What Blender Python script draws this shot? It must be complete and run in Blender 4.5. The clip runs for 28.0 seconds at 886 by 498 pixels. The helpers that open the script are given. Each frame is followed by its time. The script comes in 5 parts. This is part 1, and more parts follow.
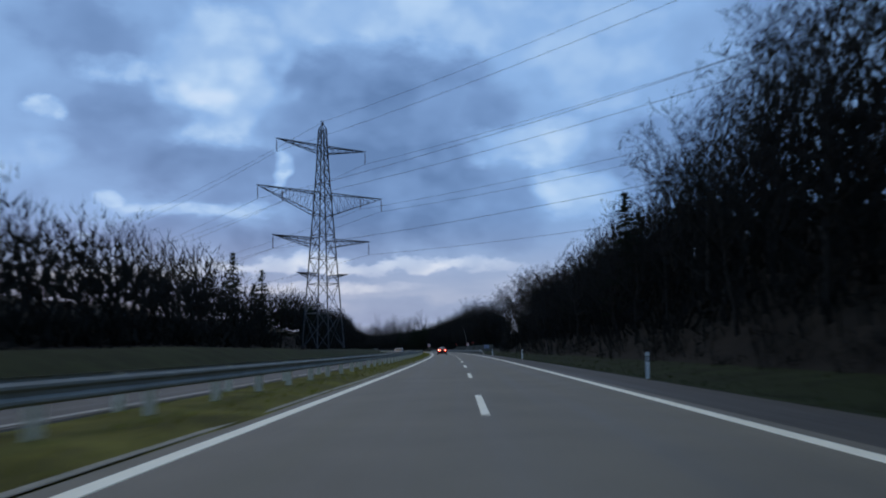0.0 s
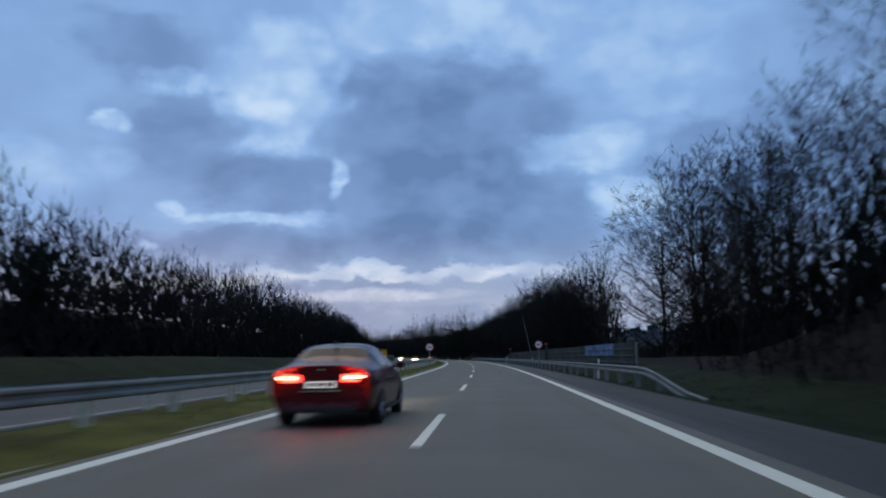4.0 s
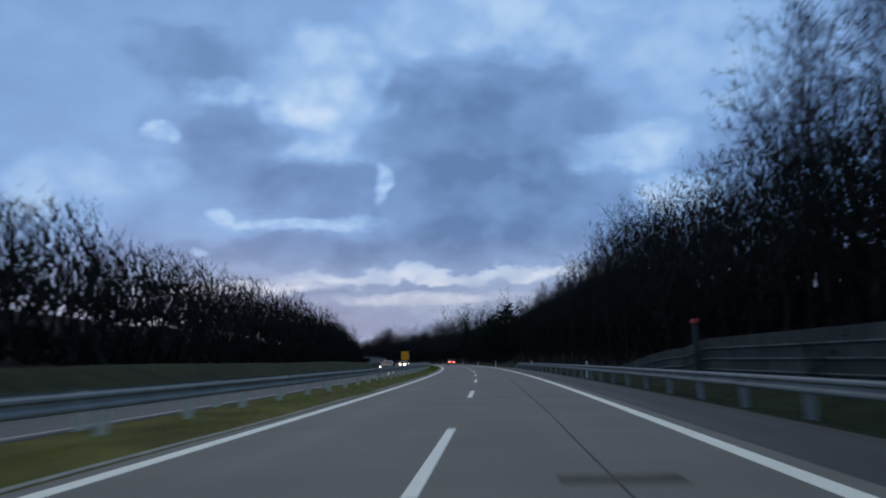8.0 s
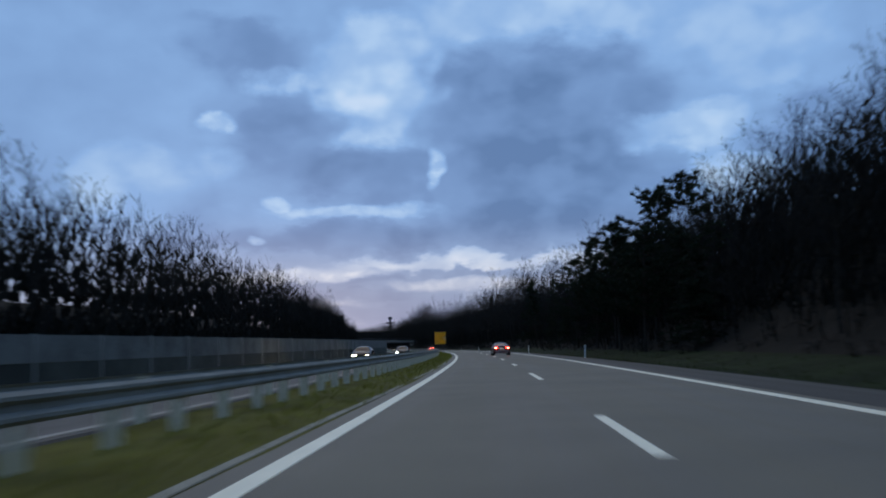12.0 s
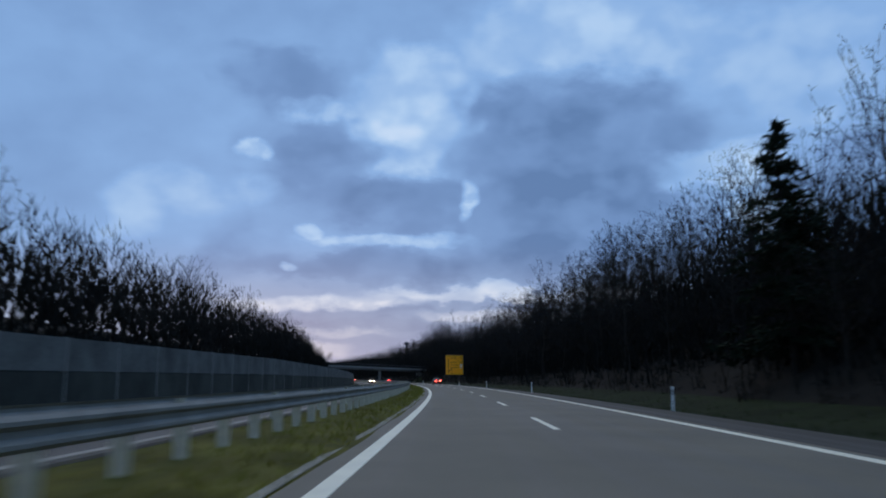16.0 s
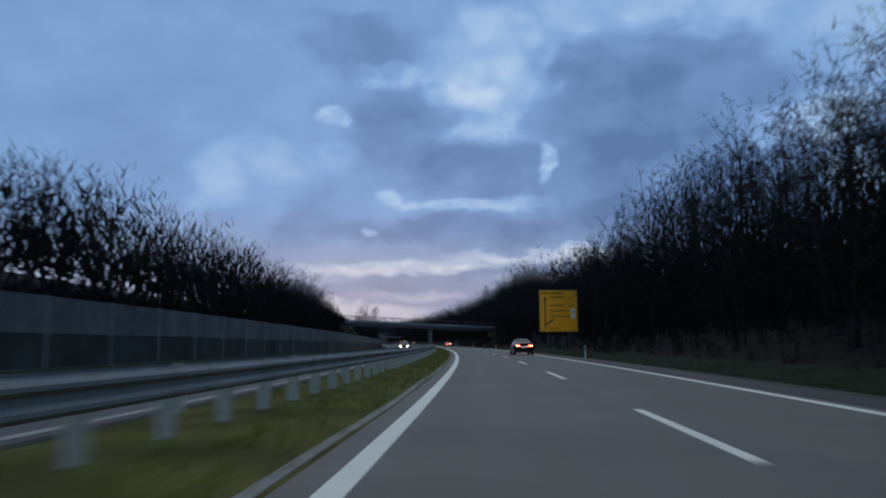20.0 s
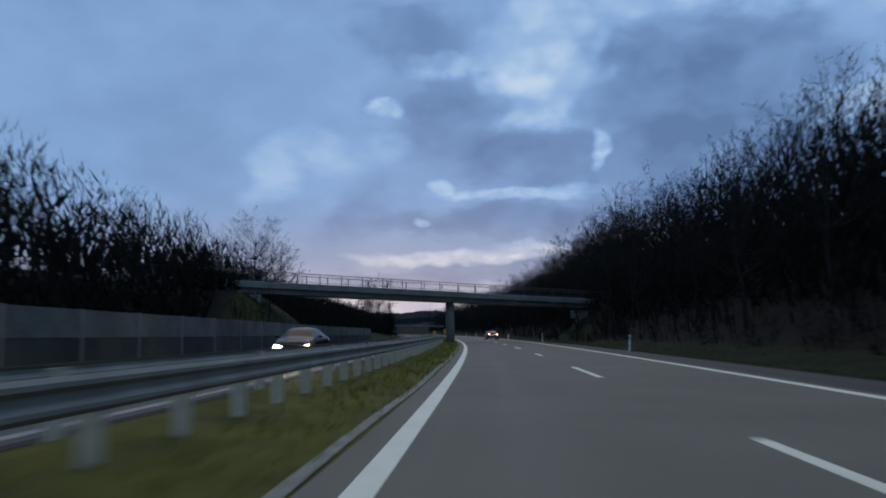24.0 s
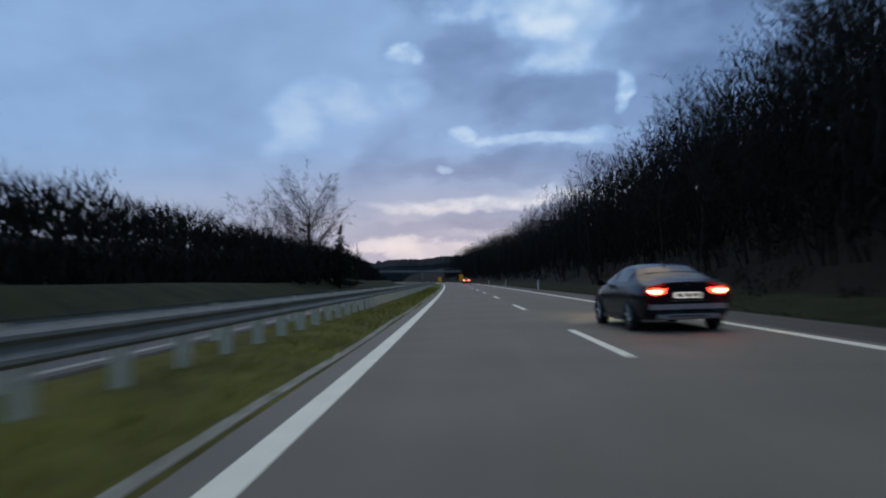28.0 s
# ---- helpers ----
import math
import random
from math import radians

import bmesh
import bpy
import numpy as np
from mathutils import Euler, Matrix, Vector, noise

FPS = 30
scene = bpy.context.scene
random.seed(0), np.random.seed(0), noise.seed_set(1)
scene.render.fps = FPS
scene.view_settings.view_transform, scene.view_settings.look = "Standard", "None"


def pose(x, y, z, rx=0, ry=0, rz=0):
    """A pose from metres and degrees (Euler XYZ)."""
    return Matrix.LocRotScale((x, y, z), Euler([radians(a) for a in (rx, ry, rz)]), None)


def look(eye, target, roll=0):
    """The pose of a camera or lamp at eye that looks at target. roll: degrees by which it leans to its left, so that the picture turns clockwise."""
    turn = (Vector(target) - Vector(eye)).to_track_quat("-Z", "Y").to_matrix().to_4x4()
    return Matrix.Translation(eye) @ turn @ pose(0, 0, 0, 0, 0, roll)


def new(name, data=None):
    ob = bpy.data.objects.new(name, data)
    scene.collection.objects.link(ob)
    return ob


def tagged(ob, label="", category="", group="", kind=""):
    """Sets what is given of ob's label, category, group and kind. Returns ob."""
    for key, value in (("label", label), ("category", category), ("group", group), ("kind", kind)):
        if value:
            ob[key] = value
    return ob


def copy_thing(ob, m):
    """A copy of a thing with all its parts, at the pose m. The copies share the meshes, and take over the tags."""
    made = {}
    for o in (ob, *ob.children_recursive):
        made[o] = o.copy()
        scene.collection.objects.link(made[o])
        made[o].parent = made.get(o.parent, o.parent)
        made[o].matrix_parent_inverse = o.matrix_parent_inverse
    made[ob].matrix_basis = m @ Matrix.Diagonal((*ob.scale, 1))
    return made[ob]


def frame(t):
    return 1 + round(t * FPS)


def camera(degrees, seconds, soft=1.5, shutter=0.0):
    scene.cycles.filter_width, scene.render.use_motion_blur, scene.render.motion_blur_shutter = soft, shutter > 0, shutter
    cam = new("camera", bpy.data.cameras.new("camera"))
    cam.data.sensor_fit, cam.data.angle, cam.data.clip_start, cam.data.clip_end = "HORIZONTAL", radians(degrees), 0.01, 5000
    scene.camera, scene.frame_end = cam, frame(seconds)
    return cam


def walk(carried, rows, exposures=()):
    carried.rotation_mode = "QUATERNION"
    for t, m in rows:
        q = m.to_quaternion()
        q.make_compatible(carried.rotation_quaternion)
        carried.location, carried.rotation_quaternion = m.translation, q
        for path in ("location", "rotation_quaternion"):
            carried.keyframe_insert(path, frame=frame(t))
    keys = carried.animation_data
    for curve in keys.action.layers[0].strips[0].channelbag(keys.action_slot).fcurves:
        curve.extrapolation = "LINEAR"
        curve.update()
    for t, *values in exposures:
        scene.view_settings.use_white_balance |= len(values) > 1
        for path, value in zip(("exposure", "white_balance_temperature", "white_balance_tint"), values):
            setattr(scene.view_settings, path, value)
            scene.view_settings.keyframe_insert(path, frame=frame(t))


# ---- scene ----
cam = camera(57.4, 28.0, soft=1.9, shutter=0.5)
# seconds, place in metres, tilt, lean and heading in degrees
PATH = [
    (0, 3.33, 3.23, 1.151, 97.03, 1.18, -0.03),
    (1, 4.41, 38.16, 1.163, 97.76, -0.64, 0.22),
    (2, 5.48, 73.52, 1.162, 97.8, 0.08, 1.48),
    (5, 6.30, 179.40, 1.172, 97.43, 1.1, 4.53),
    (6, 5.28, 214.69, 1.156, 97.32, 0.79, 5.17),
    (7, 3.76, 250.18, 1.166, 97.39, -0.86, 6.01),
    (8, 1.98, 284.35, 1.181, 97.88, 1.64, 7.21),
    (9, -0.63, 319.04, 1.142, 98.45, 1.6, 7.9),
    (10, -4.28, 353.81, 1.155, 97.37, 2.53, 8.75),
    (11, -8.53, 388.16, 1.143, 97.48, 0.58, 9.41),
    (12, -13.38, 422.11, 1.102, 96.92, 2.11, 11.1),
    (13, -18.81, 456.02, 1.124, 98.57, -0.38, 12.56),
    (16, -34.69, 546.65, 1.143, 99.17, -0.03, 12.99),
    (17, -40.51, 574.26, 1.143, 98.87, 0.22, 14.6),
    (18, -47.54, 603.60, 1.118, 99.04, 0.56, 15.55),
    (19, -54.08, 629.63, 1.137, 97.63, 0.86, 18.01),
    (20, -61.56, 657.80, 1.117, 96.62, 0.11, 18.68),
    (21, -68.87, 684.09, 1.134, 96.95, 0.64, 19.4),
    (22, -77.31, 711.26, 1.142, 96.29, 0.53, 20.61),
    (24.5, -98.75, 774.22, 1.131, 95.81, 1.47, 23.5),
    (25, -103.71, 788.06, 1.150, 94.31, 3.19, 24.29),
    (26, -113.59, 814.52, 1.124, 93.28, 2.54, 25.2),
    (27, -122.89, 838.92, 1.146, 93.02, 3.29, 25.54),
    (28, -133.56, 865.86, 1.146, 92.2, 1.58, 24.24),
]
walk(cam, [(t, pose(x, y, z, rx, ry, rz)) for t, x, y, z, rx, ry, rz in PATH],
     exposures=[(0, 0.0, 7000, 10), (8, -0.05, 6900, 10), (13, -0.05, 6950, 10), (16, -0.05, 6900, 10), (20, -0.2, 6850, 10), (24.5, -0.15, 7200, 10), (27, 0.1, 7700, 10), (28, 0.0, 7500, 10)])


# ---- node helpers ----
class Nodes:
    """Short calls for building a node tree."""

    def __init__(self, tree):
        self.tree = tree
        tree.nodes.clear()

    def add(self, kind, **values):
        node = self.tree.nodes.new(kind)
        for key, value in values.items():
            if key in node.inputs:
                if hasattr(value, "is_output"):
                    self.tree.links.new(value, node.inputs[key])
                else:
                    node.inputs[key].default_value = value
        return node

    def link(self, a, b):
        self.tree.links.new(a, b)

    def math(self, op, a, b=0.0, c=0.0, clamp=False):
        node = self.tree.nodes.new("ShaderNodeMath")
        node.operation, node.use_clamp = op, clamp
        for i, v in enumerate((a, b, c)):
            if hasattr(v, "is_output"):
                self.tree.links.new(v, node.inputs[i])
            else:
                node.inputs[i].default_value = v
        return node.outputs[0]

    def span(self, v, lo, hi, to_lo=0.0, to_hi=1.0, smooth=True):
        node = self.tree.nodes.new("ShaderNodeMapRange")
        node.interpolation_type = "SMOOTHSTEP" if smooth else "LINEAR"
        self.tree.links.new(v, node.inputs[0])
        for i, x in enumerate((lo, hi, to_lo, to_hi)):
            node.inputs[i + 1].default_value = x
        return node.outputs[0]

    def noise(self, vector, scale, detail=4.0, rough=0.55, distortion=0.0):
        node = self.tree.nodes.new("ShaderNodeTexNoise")
        if vector is not None:
            self.tree.links.new(vector, node.inputs["Vector"])
        for key, v in (("Scale", scale), ("Detail", detail), ("Roughness", rough), ("Distortion", distortion)):
            node.inputs[key].default_value = v
        return node.outputs["Fac"]

    def ramp(self, fac, stops):
        node = self.tree.nodes.new("ShaderNodeValToRGB")
        el = node.color_ramp.elements
        while len(el) < len(stops):
            el.new(0.5)
        for e, (pos, col) in zip(el, stops):
            e.position, e.color = pos, (*col, 1)
        self.tree.links.new(fac, node.inputs[0])
        return node.outputs[0]

    def mix(self, fac, a, b, blend="MIX"):
        node = self.tree.nodes.new("ShaderNodeMix")
        node.data_type, node.blend_type = "RGBA", blend
        for i, v in ((0, fac), (6, a), (7, b)):
            if hasattr(v, "is_output"):
                self.tree.links.new(v, node.inputs[i])
            else:
                node.inputs[i].default_value = v if i == 0 else (*v, 1)
        return node.outputs[2]


# ---- the dusk sky: broken cloud, heading and height in degrees ----
world = bpy.data.worlds.new("dusk_sky")
scene.world = world
world.use_nodes = True
w = Nodes(world.node_tree)
coord = w.add("ShaderNodeTexCoord").outputs["Generated"]
sep = w.add("ShaderNodeSeparateXYZ", Vector=coord)
sx, sy, sz = sep.outputs
az = w.math("MULTIPLY", w.math("ARCTAN2", w.math("MULTIPLY", sx, -1.0), sy), 57.29578)
el = w.math("MULTIPLY", w.math("ARCSINE", sz), 57.29578)
low = w.math("ADD", w.math("MAXIMUM", sz, 0.0), 0.11)
plane = w.add("ShaderNodeCombineXYZ", X=w.math("DIVIDE", sx, low), Y=w.math("DIVIDE", sy, low)).outputs[0]
flat = w.add("ShaderNodeCombineXYZ", X=w.math("MULTIPLY", az, 0.10), Y=w.math("MULTIPLY", el, 0.2)).outputs[0]
cover = w.noise(plane, 1.1, 3.0, 0.45)
wisps = w.noise(flat, 1.3, 3.0, 0.45, 0.2)
round_map = w.add("ShaderNodeCombineXYZ", X=w.math("MULTIPLY", az, 0.20), Y=w.math("MULTIPLY", el, 0.27)).outputs[0]
puffs = w.noise(round_map, 1.6, 3.0, 0.5)
warp_a = w.math("MULTIPLY", w.math("SUBTRACT", w.noise(round_map, 1.3, 2.5, 0.45), 0.5), 7.0)
warp_e = w.math("MULTIPLY", w.math("SUBTRACT", w.noise(w.add("ShaderNodeVectorMath", **{"Vector": flat}).outputs[0], 2.6, 4.0, 0.55), 0.5), 3.4)
az_w, el_w = w.math("ADD", az, warp_a), w.math("ADD", el, warp_e)
total = w.math("ADD", w.math("MULTIPLY", w.math("SUBTRACT", cover, 0.5), 0.24),
               w.math("ADD", w.math("MULTIPLY", w.math("SUBTRACT", wisps, 0.5), 0.20), w.math("MULTIPLY", w.math("SUBTRACT", puffs, 0.5), 0.12)))
CLOUD_MASSES = [  # heading, height, half width, half height, lightening (dark below zero)
    (2.5, 16.6, 8.6, 4.4, -0.24), (4.0, 11.2, 9.0, 3.4, -0.26), (3.0, 8.2, 11.0, 1.8, -0.16), (15.6, 12.4, 4.6, 2.2, -0.14),
    (20.5, 14.0, 5.4, 2.6, -0.15), (17.5, 7.8, 9.0, 1.2, -0.20), (24.0, 17.2, 4.0, 2.2, -0.14),
    (-17.0, 13.2, 7.0, 2.8, -0.20), (25.0, 20.8, 4.0, 2.0, -0.16), (-23.0, 7.5, 9.0, 5.0, -0.22), (-22.0, 19.0, 6.0, 4.0, -0.14), (6.0, 19.5, 5.0, 2.2, -0.14), (29.5, 9.0, 5.0, 2.5, -0.10),
    (18.0, 4.2, 7.0, 0.8, -0.16), (11.0, 5.0, 5.0, 0.4, -0.14), (9.0, 2.6, 12.0, 1.0, -0.14), (24.0, 3.6, 9.0, 0.7, -0.10)]
CLOUD_GAPS = [
    (15.4, 18.8, 3.8, 4.2, 0.30), (11.4, 12.6, 0.62, 1.25, 0.46), (16.8, 9.8, 5.0, 0.42, 0.28),
    (16.8, 14.6, 2.2, 0.8, 0.20), (-6.6, 14.2, 4.4, 1.4, 0.30), (-9.8, 10.8, 3.4, 1.8, 0.28),
    (26.2, 15.8, 1.1, 0.5, 0.34), (22.5, 18.6, 2.4, 0.8, 0.24), (24.0, 7.7, 0.6, 0.3, 0.36),
    (26.1, 13.1, 1.5, 0.9, 0.10), (22.1, 10.3, 0.9, 0.36, 0.26), (3.0, 23.0, 9.0, 3.6, 0.22),
    (-13.0, 20.0, 9.0, 4.5, 0.16), (6.0, 5.9, 11.0, 0.55, 0.36)]
HORIZON_GAPS = [
    (22.0, 5.3, 6.0, 0.40, 0.34), (9.0, 4.4, 6.0, 0.38, 0.30), (20.0, 3.3, 4.0, 0.32, 0.20), (27.0, 2.2, 6.0, 0.55, 0.26),
    (32.0, 11.0, 4.0, 3.0, 0.20)]
torn = w.span(w.noise(round_map, 3.4, 3.0, 0.5), 0.34, 0.66, 0.6, 1.1)
ragged = w.span(w.noise(round_map, 1.2, 2.5, 0.5), 0.34, 0.66, 0.55, 1.35)
az_h, el_h = w.math("ADD", az, w.math("MULTIPLY", warp_a, 0.5)), w.math("ADD", el, w.math("MULTIPLY", warp_e, 0.5))
for ha, he, wa, we, lift in CLOUD_MASSES + CLOUD_GAPS + HORIZON_GAPS:
    small = wa * we < 2.6
    da = w.math("DIVIDE", w.math("SUBTRACT", az_h if small else az_w, ha), wa)
    de = w.math("DIVIDE", w.math("SUBTRACT", el_h if small else el_w, he), we)
    v = w.math("ADD", w.math("MULTIPLY", da, da), w.math("MULTIPLY", de, de))
    total = w.math("ADD", total, w.math("MULTIPLY", w.span(v, 2.2 if small else 1.8, 0.1, 0.0, lift), torn if small else ragged))
bright = w.math("ADD", total, 0.42)
cloud = w.ramp(bright, [(0.0, (0.092, 0.186, 0.395)), (0.28, (0.138, 0.260, 0.520)), (0.50, (0.205, 0.378, 0.700)),
                        (0.72, (0.34, 0.52, 0.80)), (1.0, (0.60, 0.72, 0.90))])
warm = w.ramp(bright, [(0.0, (0.15, 0.215, 0.39)), (0.35, (0.24, 0.325, 0.52)), (0.7, (0.47, 0.53, 0.68)), (1.0, (0.74, 0.76, 0.85))])
tone = w.mix(w.span(el, 10.0, 3.0), cloud, warm)
clear = w.add("ShaderNodeTexSky")
clear.sky_type, clear.sun_disc = "NISHITA", False
clear.sun_elevation, clear.sun_rotation = radians(1.0), radians(-25.0)
sky_light = w.add("ShaderNodeBackground", Color=clear.outputs[0], Strength=0.006)
cloud_light = w.add("ShaderNodeBackground", Color=tone, Strength=1.17)
both = w.add("ShaderNodeAddShader")
w.link(sky_light.outputs[0], both.inputs[0])
w.link(cloud_light.outputs[0], both.inputs[1])
w.link(both.outputs[0], w.add("ShaderNodeOutputWorld").inputs[0])

# the last daylight from ahead, set high; its warmth is added for missing headlights
glow = bpy.data.lights.new("sun", "SUN")
glow.energy, glow.angle, glow.color = 0.46, radians(45), (1.0, 0.76, 0.40)
sun = new("sun", glow)
sun.matrix_world = look((0, 0, 60), (15, -40, 10))


# ---- materials ----
def material(name, base, rough=0.7, metal=0.0, spread=0.25, scale=3.0, fine=60.0, bump=0.2, emit=None, glow_strength=0.0, coat=0.0, vary=0.0, spec=0.5):
    m = bpy.data.materials.new(name)
    m.use_nodes = True
    n = Nodes(m.node_tree)
    place = n.add("ShaderNodeTexCoord").outputs["Object"]
    big, small = n.noise(place, scale, 4.0, 0.6), n.noise(place, fine, 3.0, 0.6)
    mixed = n.math("ADD", n.math("MULTIPLY", big, 0.65), n.math("MULTIPLY", small, 0.35))
    dark, light = tuple(c * (1 - spread) for c in base), tuple(min(1, c * (1 + spread)) for c in base)
    colour = n.mix(n.span(mixed, 0.3, 0.7), dark, light)
    if vary:
        info = n.add("ShaderNodeObjectInfo").outputs["Random"]
        colour = n.mix(n.math("MULTIPLY", info, vary), colour, (base[0] * 0.5, base[1] * 0.55, base[2] * 0.6))
    b = n.add("ShaderNodeBsdfPrincipled", **{"Base Color": colour, "Metallic": metal, "Coat Weight": coat, "Specular IOR Level": spec,
                                             "Roughness": n.span(small, 0.25, 0.75, max(0.02, rough - 0.12), min(1, rough + 0.1))})
    if bump:
        bp = n.add("ShaderNodeBump", Strength=bump, Distance=0.02, Height=mixed)
        n.link(bp.outputs[0], b.inputs["Normal"])
    if emit:
        b.inputs["Emission Color"].default_value = (*emit, 1)
        b.inputs["Emission Strength"].default_value = glow_strength
    n.link(b.outputs[0], n.add("ShaderNodeOutputMaterial").inputs[0])
    return m


def asphalt_material(name, base, streak=True):
    """Worn asphalt: fine chippings, long wheel tracks, patches and a few sealed cracks."""
    m = bpy.data.materials.new(name)
    m.use_nodes = True
    n = Nodes(m.node_tree)
    uv = n.add("ShaderNodeUVMap").outputs[0]
    place = n.add("ShaderNodeTexCoord").outputs["Object"]
    parts = n.add("ShaderNodeSeparateXYZ", Vector=uv)
    along = n.add("ShaderNodeCombineXYZ", X=n.math("MULTIPLY", parts.outputs[0], 1.2), Y=n.math("MULTIPLY", parts.outputs[1], 0.02)).outputs[0]
    tracks = n.noise(along, 1.0, 3.0, 0.5)
    chips = n.noise(place, 45.0, 3.0, 0.7)
    stains = n.noise(place, 0.35, 5.0, 0.6)
    v = n.math("ADD", n.math("MULTIPLY", tracks, 0.45), n.math("ADD", n.math("MULTIPLY", chips, 0.25), n.math("MULTIPLY", stains, 0.3)))
    colour = n.mix(n.span(v, 0.32, 0.68), tuple(c * 0.72 for c in base), tuple(c * 1.28 for c in base))
    b = n.add("ShaderNodeBsdfPrincipled", **{"Base Color": colour, "Roughness": n.span(tracks, 0.3, 0.7, 0.62, 0.82), "Specular IOR Level": 0.35})
    bp = n.add("ShaderNodeBump", Strength=0.35, Distance=0.006, Height=chips)
    n.link(bp.outputs[0], b.inputs["Normal"])
    n.link(b.outputs[0], n.add("ShaderNodeOutputMaterial").inputs[0])
    return m


# lane asphalt lightened and warmed: headlight glow put into the base colour
ASPHALT_HEADLIT = asphalt_material("asphalt", (0.148, 0.126, 0.088))
# opposite and shoulder copies stay dark, as asphalt outside the headlights
ASPHALT_OPPOSITE = asphalt_material("opposite_asphalt", (0.075, 0.066, 0.054))
ASPHALT_SHOULDER = asphalt_material("shoulder_asphalt", (0.045, 0.038, 0.029))
SEAL = material("crack_sealant", (0.085, 0.068, 0.048), 0.85, spec=0.15, spread=0.3)
PAINT_GREY = material("grey_road_paint", (0.30, 0.27, 0.22), 0.7, spread=0.25, scale=2.0, fine=30)
PAINT = material("road_paint", (0.88, 0.79, 0.58), 0.55, spread=0.10, scale=2.0, fine=30)
# verge grass coloured darker than the reservation's, as ground outside the headlights
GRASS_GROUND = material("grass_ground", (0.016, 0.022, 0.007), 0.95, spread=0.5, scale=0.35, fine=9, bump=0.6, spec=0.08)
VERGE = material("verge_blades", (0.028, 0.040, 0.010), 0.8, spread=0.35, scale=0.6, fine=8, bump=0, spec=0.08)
GRAVEL = material("pale_gravel", (0.26, 0.23, 0.17), 0.95, spread=0.5, scale=3, fine=40, bump=0.5)
# reservation blades and turf: brightness of passing headlights put into the greens
GRASS_HEADLIT = material("headlit_grass_blades", (0.215, 0.195, 0.030), 0.8, spread=0.35, scale=0.6, fine=8, bump=0, spec=0.08)
TURF_HEADLIT = material("headlit_reservation_turf", (0.105, 0.092, 0.020), 0.95, spread=0.55, scale=0.5, fine=7, bump=0.6, spec=0.08)
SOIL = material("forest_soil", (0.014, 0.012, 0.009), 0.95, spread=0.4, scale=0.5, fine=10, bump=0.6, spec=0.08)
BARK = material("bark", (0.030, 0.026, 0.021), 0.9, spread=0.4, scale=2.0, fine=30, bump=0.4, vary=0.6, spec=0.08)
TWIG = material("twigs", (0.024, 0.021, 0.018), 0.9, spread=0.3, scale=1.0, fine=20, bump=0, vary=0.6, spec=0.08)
BIRCH = material("birch_bark", (0.34, 0.33, 0.30), 0.8, spread=0.5, scale=2.0, fine=12, bump=0.2)
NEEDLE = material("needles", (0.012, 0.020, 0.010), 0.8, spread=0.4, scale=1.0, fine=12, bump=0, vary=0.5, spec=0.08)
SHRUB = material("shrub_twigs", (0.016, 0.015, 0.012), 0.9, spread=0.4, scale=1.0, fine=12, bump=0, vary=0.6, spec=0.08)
FAR_WOOD = material("far_wood", (0.020, 0.024, 0.026), 0.95, spread=0.4, scale=0.02, fine=0.2, bump=0, spec=0.08)
GALV = material("galvanised_steel", (0.25, 0.255, 0.235), 0.8, 0.25, spec=0.25, spread=0.22, scale=1.2, fine=25, bump=0.08)
# reservation posts: pale cream paints headlight glow onto the steel
RAIL_POST_HEADLIT = material("headlit_rail_post_steel", (0.62, 0.56, 0.42), 0.7, 0.1, spread=0.3, scale=2.0, fine=25, bump=0.08)
LATTICE = material("pylon_steel", (0.055, 0.06, 0.068), 0.7, 0.3, spread=0.25, scale=0.5, fine=10, bump=0)
CABLE = material("cable", (0.05, 0.055, 0.06), 0.6, 0.4, spread=0.1, bump=0)
GLASS_INS = material("insulator_glaze", (0.10, 0.07, 0.06), 0.25, spread=0.1, bump=0)
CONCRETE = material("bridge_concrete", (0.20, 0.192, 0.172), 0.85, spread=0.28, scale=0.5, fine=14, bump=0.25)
CONCRETE_DARK = material("dark_concrete", (0.14, 0.135, 0.12), 0.85, spread=0.35, scale=0.4, fine=12, bump=0.25)
RAILING = material("bridge_railing_paint", (0.035, 0.038, 0.04), 0.6, 0.0, spread=0.2, bump=0)
SIGN_YELLOW = material("yellow_sign_sheeting", (1.0, 0.40, 0.004), 0.4, spread=0.06, scale=0.8, fine=20, bump=0.02)
SIGN_BLACK = material("black_sign_film", (0.015, 0.014, 0.012), 0.5, spread=0.1, bump=0)
SIGN_BROWN = material("weathered_sign_lettering", (0.14, 0.062, 0.008), 0.5, spread=0.15, bump=0)
SIGN_WHITE = material("white_sign_sheeting", (0.84, 0.83, 0.80), 0.4, spread=0.05, bump=0)
SIGN_RED = material("red_sign_film", (0.62, 0.03, 0.02), 0.4, spread=0.08, bump=0)
SIGN_BACK = material("grey_sign_back", (0.22, 0.22, 0.21), 0.6, 0.3, spread=0.1, bump=0)
PLASTIC_WHITE = material("white_plastic", (0.78, 0.78, 0.74), 0.5, spread=0.10, scale=4, fine=30, bump=0.05)
PLASTIC_BLACK = material("black_plastic", (0.02, 0.02, 0.02), 0.5, spread=0.1, bump=0)
REFLECTOR = material("reflector", (0.85, 0.85, 0.80), 0.15, spread=0.05, bump=0)
BOARD = material("weathered_boards", (0.062, 0.068, 0.058), 0.9, spec=0.12, spread=0.5, scale=0.35, fine=8, bump=0.2, vary=0.5)
BOARD_EDGE = material("weathered_panel_edge", (0.12, 0.128, 0.12), 0.85, spec=0.12, spread=0.4, scale=0.5, fine=8, bump=0.1)
BOARD_BLUE = material("blue_sprayed_boards", (0.13, 0.19, 0.31), 0.8, spec=0.12, spread=0.95, scale=1.6, fine=6, bump=0.1)
